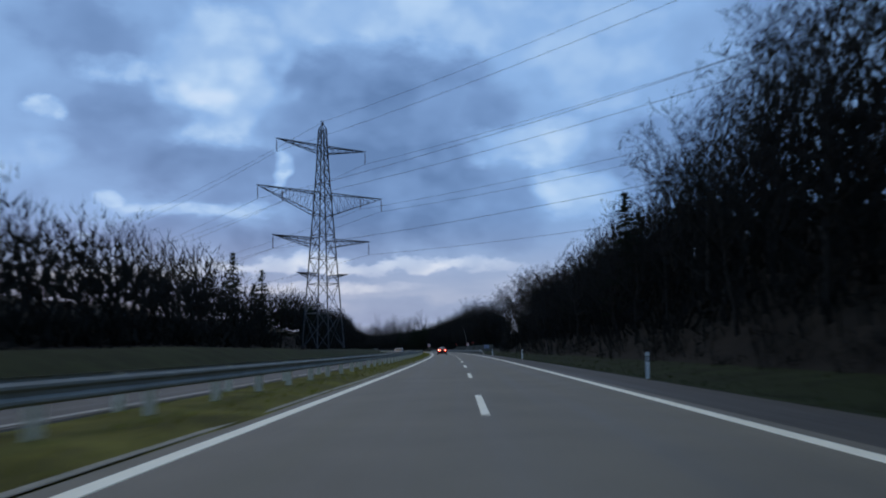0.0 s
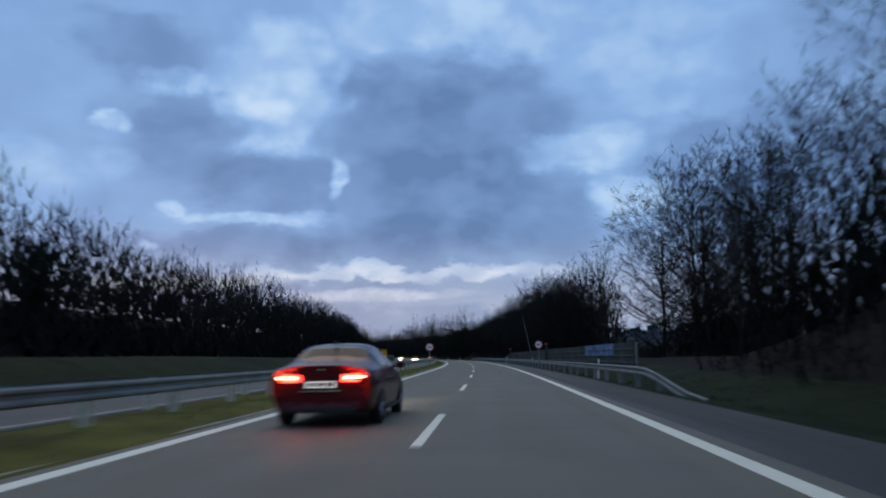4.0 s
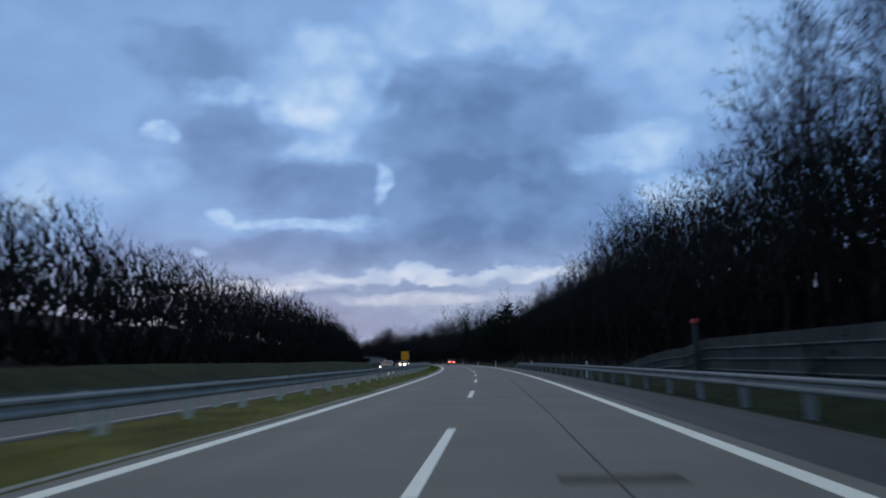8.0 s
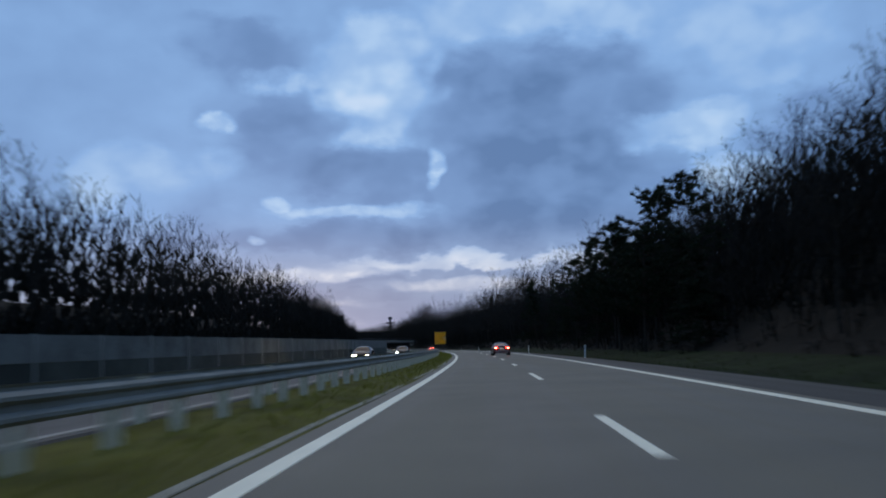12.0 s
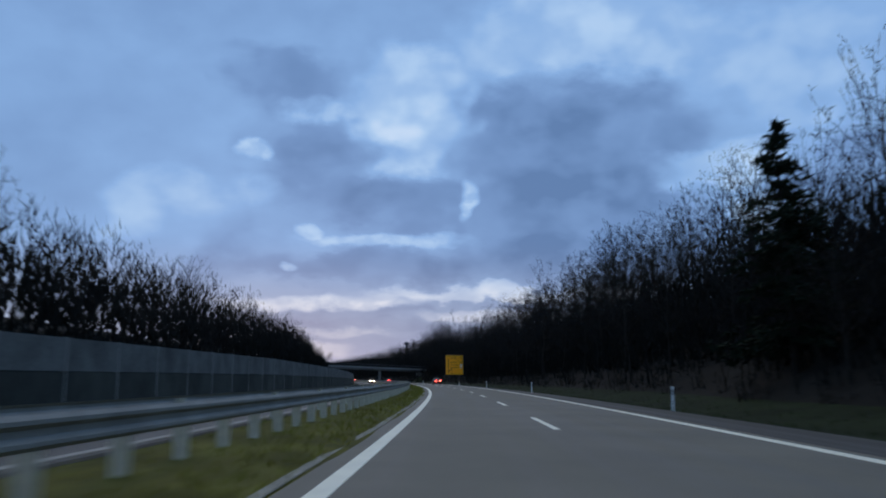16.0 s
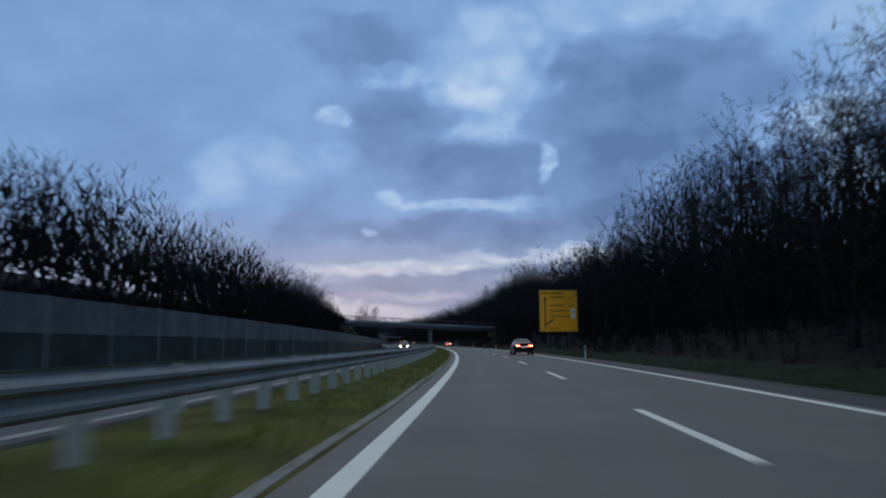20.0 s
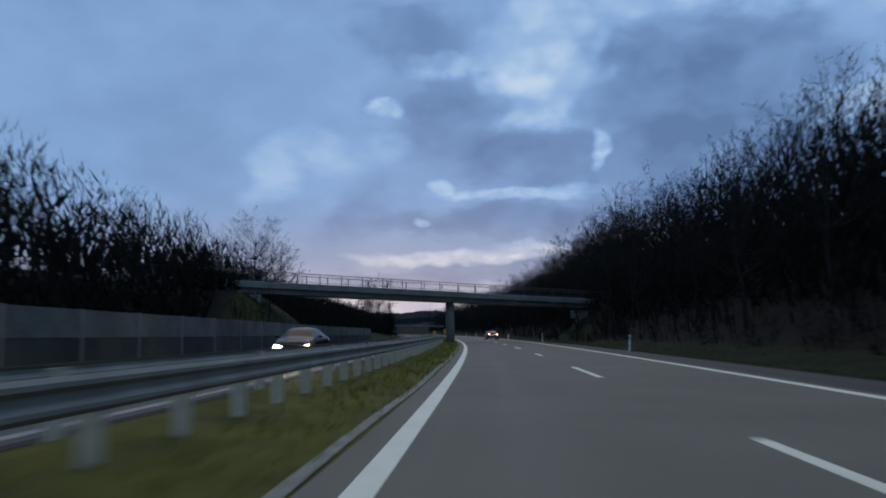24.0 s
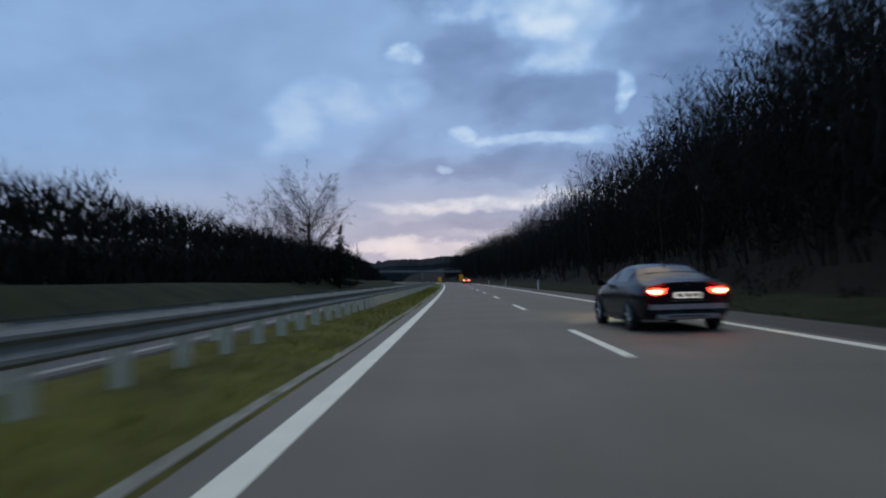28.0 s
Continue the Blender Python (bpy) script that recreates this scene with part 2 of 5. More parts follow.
HOUSE_WALL = material("far_plaster", (0.10, 0.10, 0.115), 0.9, spread=0.3, scale=0.1, fine=1, bump=0)
TOWN_LIGHT = material("lit_window", (0.8, 0.6, 0.4), 0.5, spread=0.05, bump=0, emit=(1.0, 0.75, 0.45), glow_strength=3.0)
CAR_BLACK = material("black_car_paint", (0.006, 0.006, 0.008), 0.2, 0.0, spread=0.1, scale=1, fine=200, bump=0, coat=0.0, spec=0.13)
CAR_GREY = material("dark_grey_car_paint", (0.008, 0.008, 0.011), 0.22, 0.0, spread=0.1, scale=1, fine=200, bump=0, coat=0.0, spec=0.13)
CAR_RED = material("dark_red_car_paint", (0.10, 0.012, 0.012), 0.25, 0.3, spread=0.1, scale=1, fine=200, bump=0, coat=0.06, spec=0.16)
CAR_SILVER = material("silver_trim_headlit_bumper", (0.34, 0.33, 0.32), 0.35, 0.4, spread=0.1, bump=0)
CAR_GLASS = material("tinted_car_glass", (0.010, 0.012, 0.018), 0.12, spread=0.05, bump=0, spec=0.14)
CHROME = material("chrome", (0.75, 0.75, 0.76), 0.12, 1.0, spread=0.03, bump=0)
TYRE = material("tyre_rubber", (0.016, 0.016, 0.016), 0.85, spread=0.2, bump=0)
TAIL = material("lit_tail_lamp", (0.6, 0.01, 0.01), 0.3, spread=0.02, bump=0, emit=(1.0, 0.03, 0.02), glow_strength=16.0)
TAIL_CORE = material("lit_tail_lamp_core", (0.8, 0.2, 0.1), 0.3, spread=0.02, bump=0, emit=(1.0, 0.22, 0.12), glow_strength=40.0)
AMBER = material("lit_indicator", (0.8, 0.3, 0.05), 0.3, spread=0.02, bump=0, emit=(1.0, 0.28, 0.02), glow_strength=14.0)
PLATE = material("lit_number_plate", (0.8, 0.8, 0.76), 0.5, spread=0.03, bump=0, emit=(1.0, 0.97, 0.9), glow_strength=0.45)
HEAD = material("lit_head_lamp", (0.9, 0.85, 0.7), 0.3, spread=0.02, bump=0, emit=(1.0, 0.80, 0.50), glow_strength=110.0)
HEAD_COOL = material("lit_cool_head_lamp", (0.9, 0.9, 0.9), 0.3, spread=0.02, bump=0, emit=(0.92, 0.97, 1.0), glow_strength=40.0)


# ---- the line of the road: s metres along, u metres to the right of the near edge line ----
HEADINGS = [-1.95, -1.39, -0.83, -0.1, 0.89, 2.13, 3.69, 5.61, 7.43, 9.09, 11.18, 13.23, 15.29, 17.56, 19.34, 21.23, 23.2, 23.7, 24.0, 24.6, 25.8, 27.2, 28.6]
S_ALL = np.arange(-400.0, 2600.0, 1.0)
TH_ALL = np.radians(np.interp(S_ALL, -60 + 60 * np.arange(len(HEADINGS)), HEADINGS))
X_ALL, Y_ALL = np.cumsum(-np.sin(TH_ALL)), np.cumsum(np.cos(TH_ALL))
X_ALL, Y_ALL = X_ALL - X_ALL[400], Y_ALL - Y_ALL[400]


def on_road(s, u, z=0.0):
    t = np.interp(s, S_ALL, TH_ALL)
    return Vector((float(np.interp(s, S_ALL, X_ALL) + u * np.cos(t)), float(np.interp(s, S_ALL, Y_ALL) + u * np.sin(t)), float(z)))


def heading(s):
    return math.degrees(float(np.interp(s, S_ALL, TH_ALL)))


def road_pose(s, u, z=0.0, turn=0.0):
    """x to the right, y along the road."""
    return pose(*on_road(s, u, z), 0, 0, heading(s) + turn)


def smooth(x, a, b):
    x = min(1.0, max(0.0, (x - a) / (b - a)))
    return x * x * (3 - 2 * x)


def open_side(s):
    """1 where the woods beside the road stand back and the view opens."""
    return smooth(s, 180, 200) * (1 - smooth(s, 288, 316))


BANK_S = [-100, 172, 196, 345, 420, 500, 545, 790, 830, 960, 1300]
BANK_H = [12.0, 11.0, 3.0, 3.5, 9.5, 10.0, 8.0, 9.0, 10.0, 12.0, 12.0]


def ramp_up(s):
    """1 at the bridge, where the side road's embankments meet the cutting."""
    return smooth(s, 850, 861) * (1 - smooth(s, 872, 884))


def ground_z(s, u):
    wob = noise.noise(Vector((s * 0.05, u * 0.09, 3.0))) * 0.35 + noise.noise(Vector((s * 0.012, u * 0.02, 8.0))) * 1.0
    if u > 9.5:
        o = open_side(s)
        top = float(np.interp(s, BANK_S, BANK_H))
        bank = 0.25 * smooth(u, 12.5, 15.5) + 0.35 * top * smooth(u, 15.0, 22) + 0.65 * top * smooth(u, 19, 35) - (top + 6.0) * smooth(u, 42, 110) + 16.0 * smooth(u, 250, 650)
        bank = max(bank, 4.9 * smooth(u, 12.4, 19.0) * ramp_up(s - 0.73 * u))
        low = 0.45 * smooth(u, 11.0, 15) - 0.3 * smooth(u, 22, 45) - 6.0 * smooth(u, 60, 250)
        return -0.07 - 0.16 * smooth(u, 10.0, 11.2) * (1 - smooth(u, 12, 13.5)) + bank * (1 - o) + low * o + wob * smooth(u, 13, 22)
    if u < -12.6:
        side = 1.6 * smooth(-u, 13.2, 18.5) + 5.5 * smooth(-u, 22, 40) + 16 * smooth(-u, 150, 600)
        return -0.07 + max(side, 5.4 * smooth(-u, 14.0, 22) * ramp_up(s - 0.73 * u)) + wob * smooth(-u, 14, 24)
    if -4.1 < u < -0.35:
        return -0.02 + 0.10 * smooth(-u, 0.5, 1.4) * (1 - smooth(-u, 3.2, 4.1)) + 0.04 * noise.noise(Vector((s * 0.5, u, 0)))
    return -0.09


# ---- building helpers ----
def mesh_of(name, verts, faces, mat, smooth_shade=False):
    me = bpy.data.meshes.new(name)
    me.from_pydata([tuple(v) for v in verts], [], faces)
    me.update()
    for m in (mat if isinstance(mat, (list, tuple)) else [mat]):
        me.materials.append(m)
    if smooth_shade:
        me.shade_smooth()
    return me


def part(name, shape, mat, parent=None, label="", smooth_shade=False):
    """One mesh object from a bmesh or (verts, faces), under its thing."""
    if isinstance(shape, bpy.types.Mesh):
        me = shape
    elif isinstance(shape, tuple):
        me = mesh_of(name, *shape, mat, smooth_shade)
    else:
        me = bpy.data.meshes.new(name)
        shape.to_mesh(me)
        shape.free()
        me.materials.append(mat)
        if smooth_shade:
            me.shade_smooth()
    ob = new(name, me)
    ob.parent = parent
    if label:
        ob["label"] = label
    return ob


def thing(name, m, label, category, group="", kind=""):
    ob = new(name)
    ob.matrix_basis = m
    return tagged(ob, label, category, group, kind)


def box(x0, x1, y0, y1, z0, z1, bevel=0.0, bm=None):
    bm = bm or bmesh.new()
    made = bmesh.ops.create_cube(bm, size=1.0)["verts"]
    bmesh.ops.scale(bm, vec=(x1 - x0, y1 - y0, z1 - z0), verts=made)
    bmesh.ops.translate(bm, vec=((x0 + x1) / 2, (y0 + y1) / 2, (z0 + z1) / 2), verts=made)
    if bevel:
        edges = list({e for v in made for e in v.link_edges})
        bmesh.ops.bevel(bm, geom=edges, offset=bevel, segments=2, affect="EDGES")
    return bm


def tube(verts, faces, a, b, ra, rb, sides=6, cap=False):
    """Adds a tapered bar from a to b to the lists; rb 0 makes a point."""
    a, b = np.asarray(a, float), np.asarray(b, float)
    d = b - a
    d = d / (np.linalg.norm(d) + 1e-9)
    side = np.cross(d, (0, 0, 1) if abs(d[2]) < 0.9 else (1, 0, 0))
    side = side / np.linalg.norm(side)
    up = np.cross(d, side)
    base = len(verts)
    ring = [(math.cos(2 * math.pi * k / sides), math.sin(2 * math.pi * k / sides)) for k in range(sides)]
    for cx, cy in ring:
        verts.append(tuple(a + ra * (cx * side + cy * up)))
    if rb <= 0:
        verts.append(tuple(b))
        for k in range(sides):
            faces.append((base + k, base + (k + 1) % sides, base + sides))
        return
    for cx, cy in ring:
        verts.append(tuple(b + rb * (cx * side + cy * up)))
    for k in range(sides):
        faces.append((base + k, base + (k + 1) % sides, base + sides + (k + 1) % sides, base + sides + k))
    if cap:
        faces.append(tuple(base + k for k in reversed(range(sides))))
        faces.append(tuple(base + sides + k for k in range(sides)))


def strip(name, s0, s1, profile, mat, label, category, step=5.0, kind="structure", parent=None):
    """A long strip along the road with a cross section of (u, z) points; carries a map of metres."""
    ss = list(np.arange(s0, s1, step)) + [s1]
    verts = [on_road(s, u, z) for s in ss for u, z in profile]
    k = len(profile)
    faces = [(i * k + j, i * k + j + 1, (i + 1) * k + j + 1, (i + 1) * k + j) for i in range(len(ss) - 1) for j in range(k - 1)]
    me = mesh_of(name, verts, faces, mat)
    uv = me.uv_layers.new(name="metres")
    where = [(u, s) for s in ss for u, z in profile]
    data = np.array([where[l.vertex_index] for l in me.loops], dtype=np.float32)
    uv.data.foreach_set("uv", data.ravel())
    ob = new(name, me)
    ob.parent = parent
    return tagged(ob, label, category, kind=kind) if label else ob


# ---- ground, carriageways, markings ----
def build_ground():
    us = [-1500, -1000, -600, -350, -220, -150, -100, -70, -50, -38, -30, -25, -21, -18.5, -17, -15.5, -14, -13, -12.4, -8, -4.4, -4.0, -3.4, -2.8, -2.0, -1.3,
          -0.8, -0.45, -0.3, 3, 7, 9.6, 10.1, 10.6, 11.2, 12, 12.8, 13.6, 14.5, 15.5, 17, 19, 21.5, 25, 29, 34, 40, 50, 65, 90, 130, 190, 280, 420, 650, 1000, 1500]
    ss = list(np.arange(-380, -60, 40)) + list(np.arange(-60, 1100, 6)) + list(np.arange(1100, 2500, 60))
    verts, k = [], len(us)
    for s in ss:
        for u in us:
            verts.append(on_road(s, u, ground_z(s, u)))
    faces = [(i * k + j, i * k + j + 1, (i + 1) * k + j + 1, (i + 1) * k + j) for i in range(len(ss) - 1) for j in range(k - 1)]
    me = mesh_of("ground", verts, faces, [GRASS_GROUND, SOIL, TURF_HEADLIT], True)
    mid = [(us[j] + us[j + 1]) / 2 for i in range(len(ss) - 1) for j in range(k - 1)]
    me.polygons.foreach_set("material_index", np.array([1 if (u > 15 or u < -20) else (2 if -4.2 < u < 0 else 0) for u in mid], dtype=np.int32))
    return tagged(new("ground", me), "dark grass verges rising into wooded banks", "ground", kind="structure")


build_ground()
strip("road", -380, 2400, [(-0.55, -0.12), (-0.5, -0.012), (-0.25, 0.0), (3.65, 0.02), (7.6, 0.0), (7.75, -0.004)], ASPHALT_HEADLIT,
      "grey worn asphalt carriageway with two lanes, headlight glow in its colour", "road")
strip("road_shoulder", -380, 2400, [(7.752, -0.004), (9.7, -0.045), (9.85, -0.14)], ASPHALT_SHOULDER,
      "asphalt hard shoulder, darker than the headlit-coloured lanes", "road")
strip("opposite_road", -380, 2400, [(-12.3, -0.14), (-12.2, -0.02), (-8.0, 0.0), (-4.3, -0.02), (-4.2, -0.14)], ASPHALT_OPPOSITE,
      "grey asphalt carriageway beyond the central reservation", "road")


def band(s0, s1, u, width, z=0.024, step=6.0, bow=0.0):
    ss = list(np.arange(s0, s1, step)) + [s1]
    crown = lambda x: 0.02 * max(0.0, 1 - abs(x - 3.65) / 3.9) if x > -1 else 0.0
    prof = [(-width / 2, -0.012), (-width / 2 + 0.01, 0.0), (width / 2 - 0.01, 0.0), (width / 2, -0.012)]
    verts = [on_road(s, u + p + bow * math.sin(s * 0.4), z - 0.02 + crown(u) + 0.006 + q) for s in ss for p, q in prof]
    faces = [(i * 4 + j, i * 4 + j + 1, (i + 1) * 4 + j + 1, (i + 1) * 4 + j) for i in range(len(ss) - 1) for j in range(3)]
    return verts, faces


for name, u, width, label in (("edge_line", -0.02, 0.26, "solid white edge line beside the grass reservation"),
                              ("edge_line", 7.32, 0.24, "solid white edge line beside the hard shoulder"),
                              ("edge_line", -11.8, 0.22, "solid white edge line of the opposite carriageway"),
                              ("edge_line", -4.6, 0.22, "solid white edge line of the opposite carriageway")):
    tagged(part(name, band(-380, 1500, u, width, 0.024 if u > -1 else 0.012), PAINT if u > -1 else PAINT_GREY), label, "road marking", kind="structure")

tagged(part("gravel_edge", band(-60, 1200, -0.62, 0.16, 0.02, 3.0, 0.03), GRAVEL), "thin pale gravel line where asphalt meets grass", "gravel", kind="structure")
DASH = 17.2
lane_marking = thing("lane_marking", Matrix(), "broken white line between the two lanes", "road marking", kind="structure")
REPAINTED = {17: (-1.3, 0.0), 25: (0.3, -1.2), 27: (0.0, -1.3), 47: (1.0, -1.0)}  # dashes laid a little off the pattern
for k in range(-3, 84):
    early, late = REPAINTED.get(k, (0.0, 0.0))
    part("dash", band(k * DASH + early, k * DASH + 5.9 + late, 3.65, 0.16, 0.024, 3.0), PAINT, lane_marking)
far_marking = thing("lane_marking", Matrix(), "broken white line of the opposite carriageway", "road marking", kind="structure")
for k in range(0, 70):
    part("dash", band(k * DASH + 4, k * DASH + 9.9, -8.2, 0.15, 0.03, 3.0), PAINT_GREY, far_marking)
for s0, s1, u in ((196, 330, 5.55),):
    tagged(part("sealed_crack", band(s0, s1, u, 0.04, 0.0215, 2.0, 0.012), SEAL), "thin dark sealed joint along the lane", "road crack", kind="structure")
for s0 in (205, 251, 292):
    v, f = band(s0, s0 + 0.5, 5.6, 1.2, 0.021, 0.3)
    tagged(part("asphalt_patch", (v, f), SEAL), "dark tar patch across the lane", "road patch", kind="structure")


# ---- safety rails ----
RAIL_SECTION = [(0.02, 0.43), (0.055, 0.47), (0.055, 0.51), (0.0, 0.555), (0.0, 0.615), (0.055, 0.66), (0.055, 0.70), (0.02, 0.74)]


def safety_rail(s0, s1, u, face, label, span=4.0, spoil=0.0, lift=0.0, close=None, steel=RAIL_POST_HEADLIT):
    """Steel W-beam on posts along the road. face: 1 when the beam faces larger u."""
    rail = thing("safety_rail", Matrix(), label, "guard rail", "safety rails")
    post = mesh_of("post", [], [], steel)
    bm = box(-0.12, 0.06, -0.05, 0.05, -0.35, 0.66, 0.008)
    bm.to_mesh(post)
    bm.free()
    block = mesh_of("spacer", [], [], steel)
    bm = box(-0.05, 0.05, -0.10, 0.10, 0.46, 0.70, 0.01)
    bm.to_mesh(block)
    bm.free()
    n = int((s1 - s0) / span)
    for i in range(n):
        a, b = s0 + i * span, s0 + (i + 1) * span
        z0 = (0.10 if u < 0 else ground_z(a, u) + 0.05) + lift
        ends = [(a - 0.10, 0.004 if i % 2 else 0.0), ((a + b) / 2, 0.002), (b + 0.10, 0.004 if i % 2 else 0.0)]
        dip = lambda s: -0.95 * (1 - smooth(s, s0, s0 + 9)) * (1 if spoil else 0) - 0.95 * smooth(s, s1 - 9, s1) * (1 if spoil else 0)
        sec = [(face * (p + 0.0), q) for p, q in RAIL_SECTION]
        verts = [on_road(s, u + face * 0.07 + p + face * o, max(z0 + q + dip(s) * 0.75, ground_z(s, u) - 0.1)) for s, o in ends for p, q in sec]
        back = [on_road(s, u + face * 0.07 + p + face * (o - 0.012), max(z0 + q + dip(s) * 0.75, ground_z(s, u) - 0.1)) for s, o in ends for p, q in sec]
        k, m = len(sec), len(verts)
        faces = []
        for e in range(2):
            for j in range(k - 1):
                q = (e * k + j, e * k + j + 1, (e + 1) * k + j + 1, (e + 1) * k + j)
                faces += [q, tuple(m + x for x in reversed(q))]
            faces += [(e * k, (e + 1) * k, m + (e + 1) * k, m + e * k), (e * k + k - 1, m + e * k + k - 1, m + (e + 1) * k + k - 1, (e + 1) * k + k - 1)]
        part("rail_beam", (verts + back, faces), GALV, rail)
        mid = (s0 + (i + 0.5) * span)
        if close and close[0] < mid < close[1]:
            ob = part("rail_post", post, steel, rail)
            ob.matrix_basis = road_pose(mid + span / 2, u, z0 - 0.05)
        ob = part("rail_post", post, steel, rail)
        ob.matrix_basis = road_pose(mid, u, z0 - 0.05 + min(0.0, dip(mid) * 0.7))
        if not spoil or abs(dip(mid)) < 0.1:
            ob = part("spacer", block, steel, rail)
            ob.matrix_basis = road_pose(mid, u + face * 0.02, z0)
    return rail


safety_rail(-40, 1104, -2.35, 1, "galvanised steel safety rail on posts in the grass reservation", close=(400, 960))
safety_rail(-40, 1104, -3.75, -1, "galvanised steel safety rail facing the opposite carriageway", span=8.0)
safety_rail(166, 402, 10.35, -1, "galvanised steel safety rail sloping into the verge at its ends", spoil=1.0, steel=GALV)


# ---- marker posts ----
def marker_post():
    ob = thing("marker_post", Matrix(), "white roadside marker post with a black band and reflector", "marker post", "marker posts")
    bm = bmesh.new()
    ring = [(-0.06, -0.045), (0.06, -0.045), (0.035, 0.05), (-0.035, 0.05)]
    lv = [[bm.verts.new((x * k, y * k, z + (0.05 * (0.05 - y) / 0.1 if z > 1 else 0))) for x, y in ring] for z, k in ((-0.25, 1.0), (0.6, 0.97), (1.0, 0.95))]
    for a, b in zip(lv, lv[1:]):
        for i in range(4):
            bm.faces.new((a[i], a[(i + 1) % 4], b[(i + 1) % 4], b[i]))
    bm.faces.new(lv[-1])
    bmesh.ops.bevel(bm, geom=[e for e in bm.edges if abs(e.verts[0].co.z - e.verts[1].co.z) > 0.2], offset=0.008, segments=2, affect="EDGES")
    part("post", bm, PLASTIC_WHITE, ob)
    part("black_band", box(-0.0605, 0.0605, -0.0475, 0.049, 0.66, 0.86, 0.004), PLASTIC_BLACK, ob, "black band")
    part("reflector", box(-0.03, 0.03, -0.056, -0.046, 0.69, 0.83, 0.004), REFLECTOR, ob, "pale reflector strip")
    return ob


first_post = marker_post()
POST_AT = [33, 87, 139, 190, 242, 293, 337, 381, 436, 485.5, 534, 581.5, 629.5, 678, 727, 775, 821.5, 872, 920, 968, 1016, 1064]
for i, s in enumerate(POST_AT):
    m = road_pose(s, 10.0 if not 166 < s < 400 else 10.75, ground_z(s, 10.4), 0) @ pose(0, 0, 0, random.uniform(-2, 2), random.uniform(-3, 3), random.uniform(-8, 8))
    if i == 0:
        first_post.matrix_basis = m
    else:
        copy_thing(first_post, m)


# ---- round speed signs ----
def round_sign(s, u, centre):
    ob = thing("round_sign", road_pose(s, u, ground_z(s, u)), "round white traffic sign with a red border on a steel pole", "traffic sign", "round signs")
    v, f = [], []
    tube(v, f, (0, 0.05, -0.3), (0, 0.05, centre + 0.3), 0.038, 0.038, 10, True)
    part("pole", (v, f), GALV, ob)
    def disc(r, y, t, inner=0.0):
        v, f = [], []
        n = 40
        for rr, yy in ((r, y), (r, y - t)):
            v.extend((rr * math.cos(2 * math.pi * k / n), yy, centre + rr * math.sin(2 * math.pi * k / n)) for k in range(n))
        f.append(tuple(range(n)))
        f.append(tuple(n + k for k in reversed(range(n))))
        f.extend((k, n + k, n + (k + 1) % n, (k + 1) % n) for k in range(n))
        return v, f
    part("back_plate", disc(0.385, 0.012, 0.02), SIGN_BACK, ob)
    part("red_border", disc(0.38, -0.0085, 0.004), SIGN_RED, ob)
    part("white_face", disc(0.30, -0.013, 0.004), SIGN_WHITE, ob)
    for dx in (-0.09, 0.09):
        part("bar", box(dx - 0.055, dx + 0.055, -0.0215, -0.0175, centre - 0.10, centre + 0.10, 0.0), SIGN_BLACK, ob, "dark bar of unreadable writing")
    return ob


round_sign(222, -0.5, 2.15)
round_sign(222, 9.9, 2.25)


# ---- yellow direction sign ----
def text_part(words, size, x, z, y, mat, parent, depth=0.003):
    cu = bpy.data.curves.new("writing", "FONT")
    cu.body, cu.size, cu.extrude = words, size, depth
    tmp = new("writing", cu)
    dg = bpy.context.evaluated_depsgraph_get()
    me = bpy.data.meshes.new_from_object(tmp.evaluated_get(dg))
    bpy.data.objects.remove(tmp)
    me.materials.clear()
    me.materials.append(mat)
    me.transform(Matrix.Translation((x, y, z)) @ Matrix.Rotation(radians(90), 4, "X"))
    ob = part("writing", me, mat, parent, "dark lettering")
    return ob


